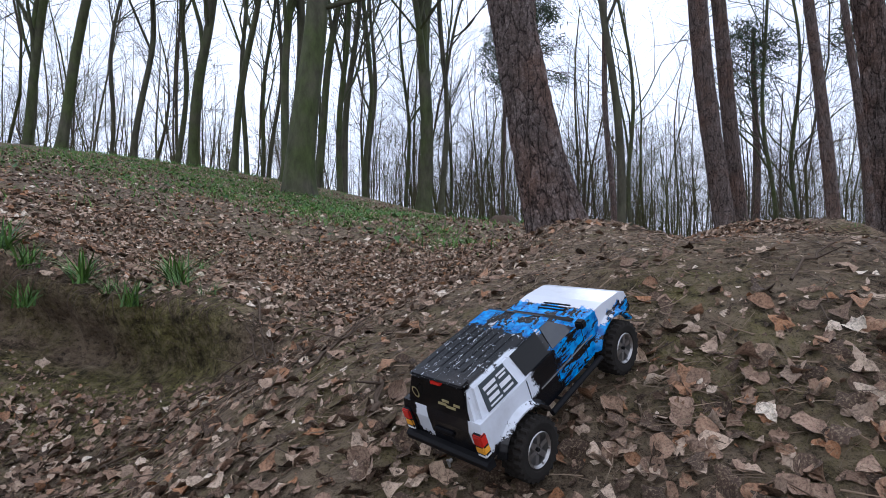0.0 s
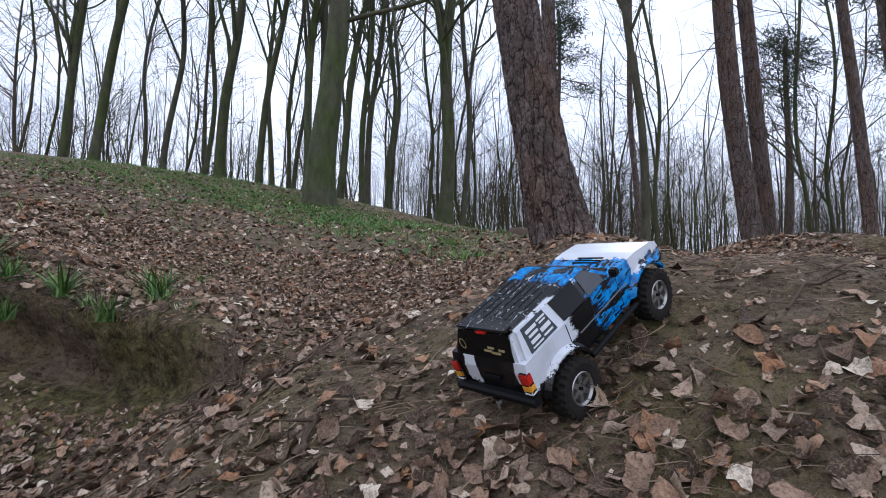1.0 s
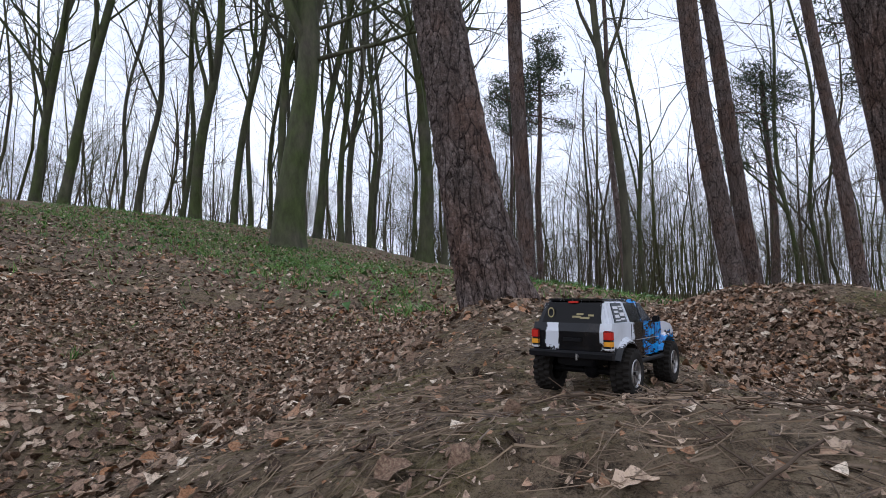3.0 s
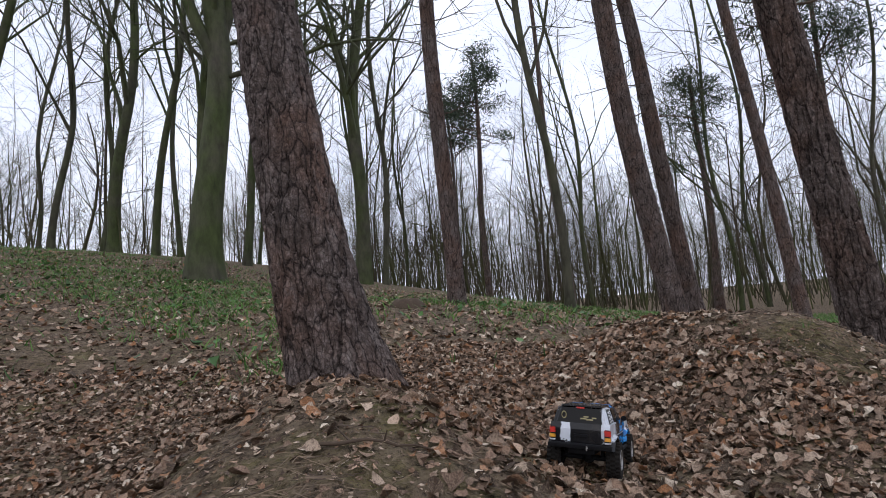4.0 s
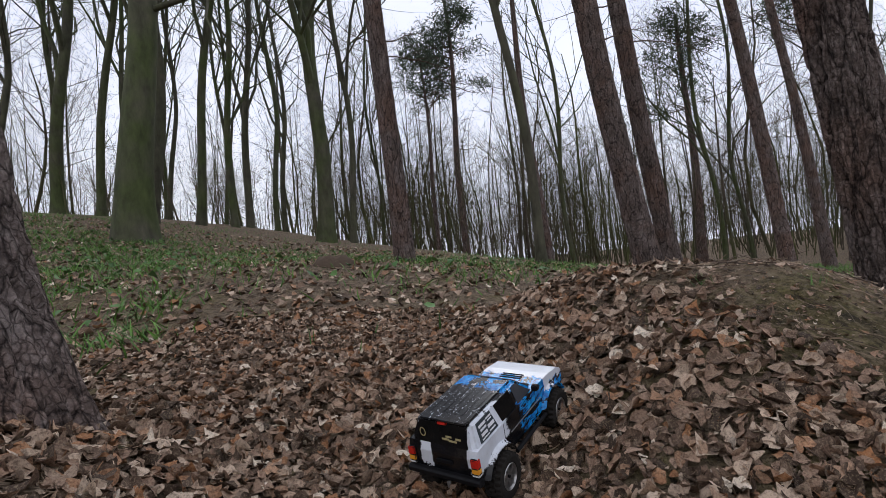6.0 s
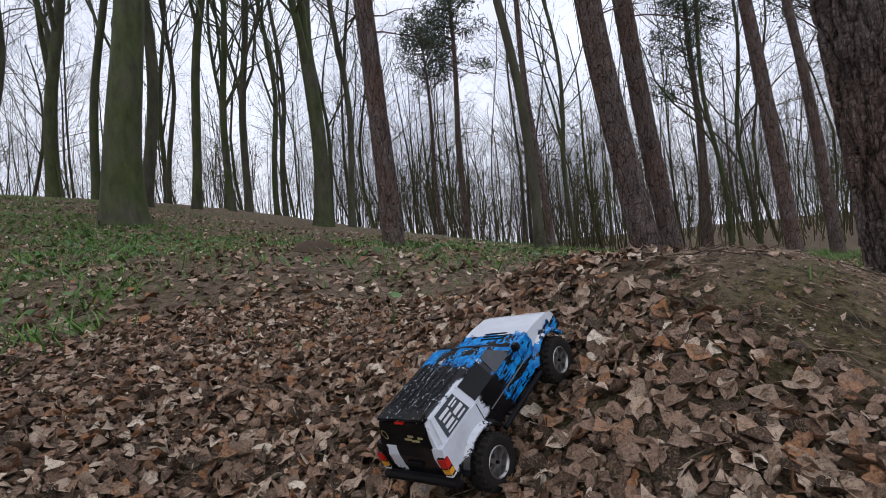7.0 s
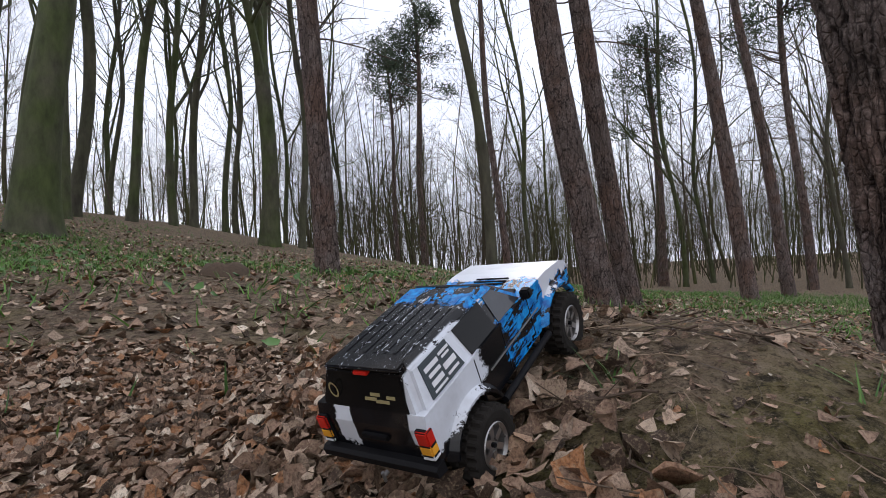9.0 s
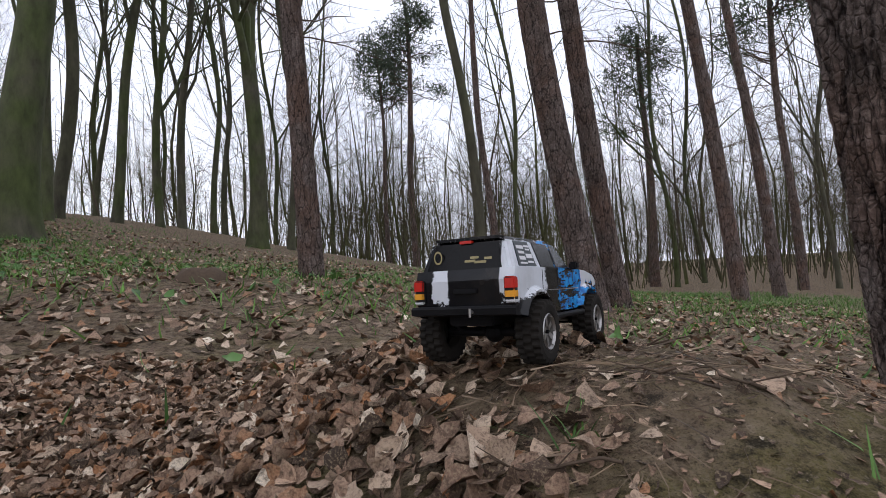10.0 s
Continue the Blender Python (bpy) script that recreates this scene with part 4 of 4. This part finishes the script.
def wheel(parent, sx, sy):
    hub = new("wheel")
    hub.parent = parent
    hub.location = (sx * TRACK, sy * AXLE, R_TYRE)
    n = 40
    a = np.linspace(0, 2 * np.pi, n, endpoint=False)
    # casing and lugs: across the width, the height of the lug and its shift round the tyre
    rows = ((-0.019, 0.030, 0, 0), (-0.0215, 0.036, 0, 0), (-0.0225, 0.046, 0, 0), (-0.0205, 0.0515, 0.0040, 0), (-0.0085, 0.0525, 0.0040, 0), (-0.0075, 0.0525, 0, 2), (-0.0065, 0.0525, 0.0034, 2),
            (0.0065, 0.0525, 0.0034, 2), (0.0075, 0.0525, 0, 2), (0.0085, 0.0525, 0.0040, 0), (0.0205, 0.0515, 0.0040, 0), (0.0225, 0.046, 0, 0), (0.0215, 0.036, 0, 0), (0.019, 0.030, 0, 0), (0.0, 0.028, 0, 0))
    m = 96
    v = []
    for w, r, lug, shift in rows:
        for k in range(m):
            q = 2 * np.pi * k / m
            rr = r + (lug if (k + shift) % 4 < 2 else 0)
            v.append((w, rr * math.cos(q), rr * math.sin(q)))
    f = grid_faces(len(rows), m, True).tolist()
    tyre = new("tyre", mesh_of("tyre", v, f, M_RUBBER, False))
    tyre.parent = hub
    bm = bmesh.new()
    prof = ((0.020, 0.0315), (0.0215, 0.0300), (0.0175, 0.0265), (0.006, 0.0255), (0.004, 0.012), (0.0125, 0.0095), (0.0135, 0.004))
    rings = [[bm.verts.new((sx * w, r * math.cos(q), r * math.sin(q))) for q in a] for w, r in prof]
    for p, q in zip(rings, rings[1:]):
        for i in range(n):
            bm.faces.new((p[i], p[(i + 1) % n], q[(i + 1) % n], q[i]))
    bm.faces.new(rings[-1])
    for k in range(6):
        q = k * math.pi / 3
        m = Matrix.Rotation(q, 4, "X") @ Matrix.Translation((sx * 0.0125, 0.0175, 0)) @ Matrix.Diagonal((0.008, 0.017, 0.0085, 1))
        bmesh.ops.create_cube(bm, size=1, matrix=m)
        m = Matrix.Rotation(q + 0.5, 4, "X") @ Matrix.Translation((sx * 0.019, 0.0275, 0)) @ Matrix.Rotation(math.pi / 2, 4, "Y")
        bmesh.ops.create_cone(bm, cap_ends=True, segments=6, radius1=0.0016, radius2=0.0016, depth=0.004, matrix=m)
    part("rim", bm, M_RIM, hub, "grey six-spoke alloy rim")
    bm = bmesh.new()
    rod(bm, (sx * 0.010, 0, 0), (sx * 0.019, 0, 0), 0.0035, 6)
    part("wheel_nut", bm, M_BLACK, hub)
    return hub


def model_truck():
    car = new("model_truck")
    # lower shell with open wheel arches
    def arch(cy):
        return [(cy + 0.069 * math.cos(t), 0.056 + 0.069 * math.sin(t)) for t in np.linspace(0.70, math.pi - 0.70, 11)]
    side = [(-0.244, 0.100), (-0.246, 0.150), (-0.240, 0.169), (0.066, 0.169), (0.150, 0.165), (0.208, 0.156), (0.230, 0.146), (0.236, 0.132), (0.234, 0.108)]
    side += arch(AXLE) + [(0.092, 0.086), (-0.092, 0.086)] + arch(-AXLE)
    part("lower_shell", prism(side, 0.094, bevel=0.005), M_PAINT, car, "body shell in flaked black, blue and white paint")
    # cabin
    bm = bmesh.new()
    base = [(-0.0905, -0.2395), (0.0905, -0.2395), (0.0905, 0.066), (-0.0905, 0.066)]
    top = [(-0.0735, -0.2215), (0.0735, -0.2215), (0.0735, -0.008), (-0.0735, -0.008)]
    lo = [bm.verts.new((x, y, 0.165)) for x, y in base]
    hi = [bm.verts.new((x, y, 0.2235)) for x, y in top]
    bm.faces.new(lo)
    bm.faces.new(hi)
    for i in range(4):
        bm.faces.new((lo[i], lo[(i + 1) % 4], hi[(i + 1) % 4], hi[i]))
    bmesh.ops.bevel(bm, geom=[e for e in bm.edges if max(v.co.z for v in e.verts) > 0.2], offset=0.009, segments=3, affect="EDGES")
    part("cabin", bm, M_PAINT, car, "cabin with flaked black roof and white rear pillars")

    def on_side(sx, y, s):
        return (sx * (0.0905 - 0.0170 * s + 0.0004), y, 0.165 + 0.0585 * s)

    def on_rear(x, s):
        return (x, -0.2395 + 0.018 * s - 0.0004, 0.165 + 0.0585 * s)

    for sx in (1, -1):
        out = (sx * 0.96, 0, 0.28)
        quarter = part("window", panel([on_side(sx, -0.212, 0.10), on_side(sx, -0.133, 0.10), on_side(sx, -0.143, 0.84), on_side(sx, -0.205, 0.84)], out), M_DECAL, car, "rear side window covered with stickers")
        for yy, s, ln, hh in ((-0.186, 0.66, 0.030, 0.10), (-0.186, 0.50, 0.026, 0.08), (-0.188, 0.33, 0.026, 0.11), (-0.188, 0.18, 0.030, 0.05), (-0.155, 0.70, 0.024, 0.06), (-0.155, 0.60, 0.018, 0.05), (-0.155, 0.40, 0.028, 0.13), (-0.155, 0.22, 0.026, 0.06)):
            q = [on_side(sx, yy - ln / 2, s - hh / 2), on_side(sx, yy + ln / 2, s - hh / 2), on_side(sx, yy + ln / 2, s + hh / 2), on_side(sx, yy - ln / 2, s + hh / 2)]
            part("sticker", panel([Vector(p) + Vector(out) * 0.0012 for p in q], out, 0.0005), M_WHITE, quarter)
        part("window", panel([on_side(sx, -0.112, 0.08), on_side(sx, -0.040, 0.08), on_side(sx, -0.046, 0.84), on_side(sx, -0.122, 0.84)], out), M_GLASS, car, "smoked rear door window")
        part("window", panel([on_side(sx, -0.028, 0.08), on_side(sx, 0.046, 0.08), on_side(sx, -0.006, 0.82), on_side(sx, -0.032, 0.84)], out), M_CLEAR, car, "dusty front door window")
        bm = box(bmesh.new(), min(sx * 0.092, sx * 0.110), max(sx * 0.092, sx * 0.110), 0.046, 0.062, 0.166, 0.182, 0.003)
        part("mirror", bm, M_BLACK, car)
        bm = bmesh.new()
        rod(bm, (sx * 0.103, -0.088, 0.078), (sx * 0.103, 0.088, 0.078), 0.0055)
        rod(bm, (sx * 0.103, -0.05, 0.078), (sx * 0.05, -0.05, 0.084), 0.003)
        rod(bm, (sx * 0.103, 0.05, 0.078), (sx * 0.05, 0.05, 0.084), 0.003)
        part("side_step", bm, M_BLACK, car)
        for cy in (AXLE, -AXLE):
            bm = bmesh.new()
            last = None
            for t in np.linspace(0.45, math.pi - 0.45, 15):
                ring = [bm.verts.new((sx * xx, cy + rr * math.cos(t), 0.056 + rr * math.sin(t))) for xx, rr in ((0.092, 0.067), (0.104, 0.069), (0.105, 0.074), (0.092, 0.082))]
                if last:
                    for i in range(4):
                        bm.faces.new((last[i], last[(i + 1) % 4], ring[(i + 1) % 4], ring[i]))
                last = ring
            part("arch_flare", bm, M_PAINT, car)
        # tail light
        light = part("tail_light", box(bmesh.new(), min(sx * 0.0765, sx * 0.0955), max(sx * 0.0765, sx * 0.0955), -0.2505, -0.236, 0.111, 0.154, 0.002), M_BLACK, car)
        part("red_lens", box(bmesh.new(), min(sx * 0.0775, sx * 0.0966), max(sx * 0.0775, sx * 0.0966), -0.2520, -0.237, 0.133, 0.153, 0.002), M_RED, light, "red upper lens")
        part("amber_lens", box(bmesh.new(), min(sx * 0.0775, sx * 0.0966), max(sx * 0.0775, sx * 0.0966), -0.2520, -0.237, 0.1185, 0.1325, 0.002), M_AMBER, light, "amber lower lens")
        part("clear_lens", box(bmesh.new(), min(sx * 0.0775, sx * 0.0966), max(sx * 0.0775, sx * 0.0966), -0.2520, -0.237, 0.1115, 0.118, 0.002), M_WHITE, light, "clear reversing lens")
        # door gaps and trim line
        for yy in (-0.118, -0.034, 0.060):
            part("door_gap", panel([(sx * 0.0942, yy, 0.092), (sx * 0.0942, yy + 0.0016, 0.092), (sx * 0.0942, yy + 0.0016, 0.165), (sx * 0.0942, yy, 0.165)], (sx, 0, 0), 0.0004), M_BLACK, car)
        part("trim_strip", box(bmesh.new(), min(sx * 0.093, sx * 0.0965), max(sx * 0.093, sx * 0.0965), -0.088, 0.088, 0.1265, 0.1282, 0.0006), M_RIM, car)
    rear = part("rear_window", panel([on_rear(-0.074, 0.06), on_rear(0.070, 0.06), on_rear(0.060, 0.84), on_rear(-0.062, 0.84)], (0, -0.96, 0.29)), M_GLASS, car, "smoked rear window")
    bm = bmesh.new()
    for r0, r1, lo_, hi_ in ((0.0075, 0.0105, 0, 24),):
        ring = [[bm.verts.new((-0.052 + r * math.cos(t) * 0.8, -0.2352 - 0.0024, 0.192 + r * math.sin(t) * 1.15)) for t in np.linspace(0, 2 * math.pi, 24, endpoint=False)] for r in (r0, r1)]
        for i in range(24):
            bm.faces.new((ring[0][i], ring[0][(i + 1) % 24], ring[1][(i + 1) % 24], ring[1][i]))
    part("emblem", bm, M_GOLD, rear, "faded round emblem sticker")
    for xx, s, ln in ((0.010, 0.30, 0.020), (0.030, 0.26, 0.022), (0.018, 0.40, 0.016), (0.044, 0.36, 0.014)):
        q = [on_rear(xx - ln / 2, s - 0.035), on_rear(xx + ln / 2, s - 0.035), on_rear(xx + ln / 2, s + 0.035), on_rear(xx - ln / 2, s + 0.035)]
        part("sticker", panel([Vector(p) + Vector((0, -0.0014, 0.0004)) for p in q], (0, -0.96, 0.29), 0.0004), M_GOLD, rear)
    part("windscreen", panel([(-0.078, 0.0600, 0.1715), (0.078, 0.0600, 0.1715), (0.066, -0.001, 0.2195), (-0.066, -0.001, 0.2195)], (0, 0.62, 0.78)), M_CLEAR, car, "dusty clear windscreen")
    part("brake_light", box(bmesh.new(), -0.012, 0.012, -0.2305, -0.222, 0.2135, 0.2185, 0.001), M_RED, car)
    for k in range(-3, 4):
        part("roof_rib", box(bmesh.new(), k * 0.0175 - 0.0032, k * 0.0175 + 0.0032, -0.195, -0.050, 0.2225, 0.2245, 0.0008), M_PAINT, car)
    part("roof_spoiler", box(bmesh.new(), -0.064, 0.064, -0.229, -0.208, 0.2195, 0.2245, 0.002), M_PAINT, car)
    for k in range(3):
        part("bonnet_louvre", box(bmesh.new(), -0.030, 0.036, 0.098 + k * 0.011, 0.102 + k * 0.011, 0.1655 - k * 0.0006, 0.1695 - k * 0.0006, 0.0008), M_BLACK, car)
    part("wiper_cowl", box(bmesh.new(), -0.074, 0.074, 0.063, 0.074, 0.1675, 0.1715, 0.001), M_BLACK, car)
    # tailgate recess, handle and bumpers
    part("tailgate_handle", box(bmesh.new(), -0.018, 0.026, -0.2500, -0.244, 0.128, 0.136, 0.001), M_BLACK, car)
    bm = prism([(-0.258, 0.093), (-0.259, 0.103), (-0.254, 0.107), (-0.240, 0.107), (-0.240, 0.090)], 0.099, bevel=0.003)
    bumper = part("rear_bumper", bm, M_BLACK, car, "scuffed black rear bumper")
    bm = bmesh.new()
    rod(bm, (0.026, -0.268, 0.098), (0.026, -0.276, 0.098), 0.003)
    rod(bm, (0.026, -0.276, 0.104), (0.026, -0.276, 0.090), 0.0022)
    part("tow_hook", bm, M_RIM, bumper, "small metal tow hook")
    part("front_bumper", prism([(0.232, 0.092), (0.232, 0.112), (0.252, 0.110), (0.256, 0.098), (0.250, 0.088)], 0.085, bevel=0.003), M_BLACK, car)
    part("grille", box(bmesh.new(), -0.055, 0.055, 0.230, 0.2375, 0.116, 0.142, 0.001), M_BLACK, car)
    # chassis, axles, links
    part("chassis", box(bmesh.new(), -0.043, 0.043, -0.225, 0.225, 0.072, 0.098, 0.003), M_BLACK, car)
    for sy in (1, -1):
        bm = bmesh.new()
        rod(bm, (-0.080, sy * AXLE, R_TYRE), (0.080, sy * AXLE, R_TYRE), 0.0085)
        bmesh.ops.create_uvsphere(bm, u_segments=14, v_segments=10, radius=0.019, matrix=Matrix.Translation((0.012, sy * AXLE, R_TYRE)))
        part("axle", bm, M_BLACK, car)
        for sx in (1, -1):
            bm = bmesh.new()
            rod(bm, (sx * 0.050, sy * AXLE, R_TYRE), (sx * 0.036, sy * 0.035, 0.066), 0.0035)
            part("link_rod", bm, M_RIM, car)
            bm = bmesh.new()
            rod(bm, (sx * 0.060, sy * (AXLE + 0.008), R_TYRE + 0.004), (sx * 0.052, sy * (AXLE - 0.010), 0.125), 0.0065)
            part("shock_absorber", bm, M_BLACK, car)
    wheels = [wheel(car, sx, sy) for sx in (1, -1) for sy in (1, -1)]
    tagged(car, "scale model off-road truck in flaked black, blue and white paint", "model truck")
    return car, wheels


truck, wheels = model_truck()

TRUCK_ROWS = [
        (0.00, 0.203, 1.097, -0.321, 25.6, 1.4, -46.9),
        (0.50, 0.309, 1.208, -0.258, 28.5, 0.1, -46.4),
        (1.00, 0.426, 1.321, -0.183, 30.3, -0.6, -47.9),
        (1.50, 0.496, 1.406, -0.129, 29.9, -2.1, -48.7),
        (2.00, 0.583, 1.508, -0.073, 24.7, -1.7, -45.7),
        (2.50, 0.702, 1.701, -0.021, 7.0, 0.6, -41.3),
        (2.70, 0.775, 1.801, -0.014, -1.9, 0.8, -38.6),
        (2.90, 0.940, 2.046, -0.028, -4.0, -3.3, -36.6),
        (3.10, 1.119, 2.310, -0.036, 1.0, 6.2, -34.6),
        (3.30, 1.302, 2.580, -0.035, -0.3, 10.0, -32.7),
        (3.50, 1.479, 2.846, -0.055, -5.7, 9.0, -30.9),
        (3.65, 1.601, 3.035, -0.093, -9.5, 5.0, -29.6),
        (3.80, 1.711, 3.212, -0.145, -8.9, 1.0, -28.5),
        (4.10, 1.875, 3.528, -0.215, -8.0, 5.0, -27.0),
        (4.50, 1.999, 3.819, -0.240, 1.4, 6.2, -26.6),
        (5.00, 2.055, 3.930, -0.231, 5.0, 0.4, -28.2),
        (5.50, 2.094, 3.974, -0.224, 8.6, 4.6, -31.4),
        (6.20, 2.258, 4.125, -0.167, 16.9, 0.5, -40.8),
        (6.50, 2.323, 4.148, -0.141, 23.3, -6.4, -43.1),
        (6.75, 2.375, 4.157, -0.120, 25.0, -6.5, -44.7),
        (7.00, 2.427, 4.164, -0.097, 26.1, -6.3, -45.9),
        (7.30, 2.491, 4.179, -0.067, 24.5, -0.4, -47.3),
        (7.50, 2.536, 4.226, -0.037, 24.0, -0.1, -46.2),
        (8.00, 2.630, 4.315, 0.026, 23.9, -1.5, -45.5),
        (8.50, 2.720, 4.411, 0.080, 24.8, -0.4, -44.0),
        (9.00, 2.811, 4.523, 0.133, 25.1, -0.1, -42.7),
        (9.50, 2.909, 4.649, 0.185, 18.0, 0.4, -43.6),
        (10.00, 3.051, 4.828, 0.218, -2.1, -0.5, -38.3),
]


def motions():
    walk(truck, [(t, pose(x, y, z, rx, ry, rz)) for t, x, y, z, rx, ry, rz in TRUCK_ROWS])
    ts = [r[0] for r in TRUCK_ROWS]
    at = [np.interp(np.arange(301) / 30, ts, [r[k] for r in TRUCK_ROWS]) for k in (1, 2, 3)]
    gone = np.concatenate([[0], np.cumsum(np.sqrt(sum(np.diff(a) ** 2 for a in at)))])
    for w in wheels:
        p = w.location.copy()
        walk(w, [(i / 30, pose(p.x, p.y, p.z, -math.degrees(g / R_TYRE))) for i, g in enumerate(gone)])


motions()
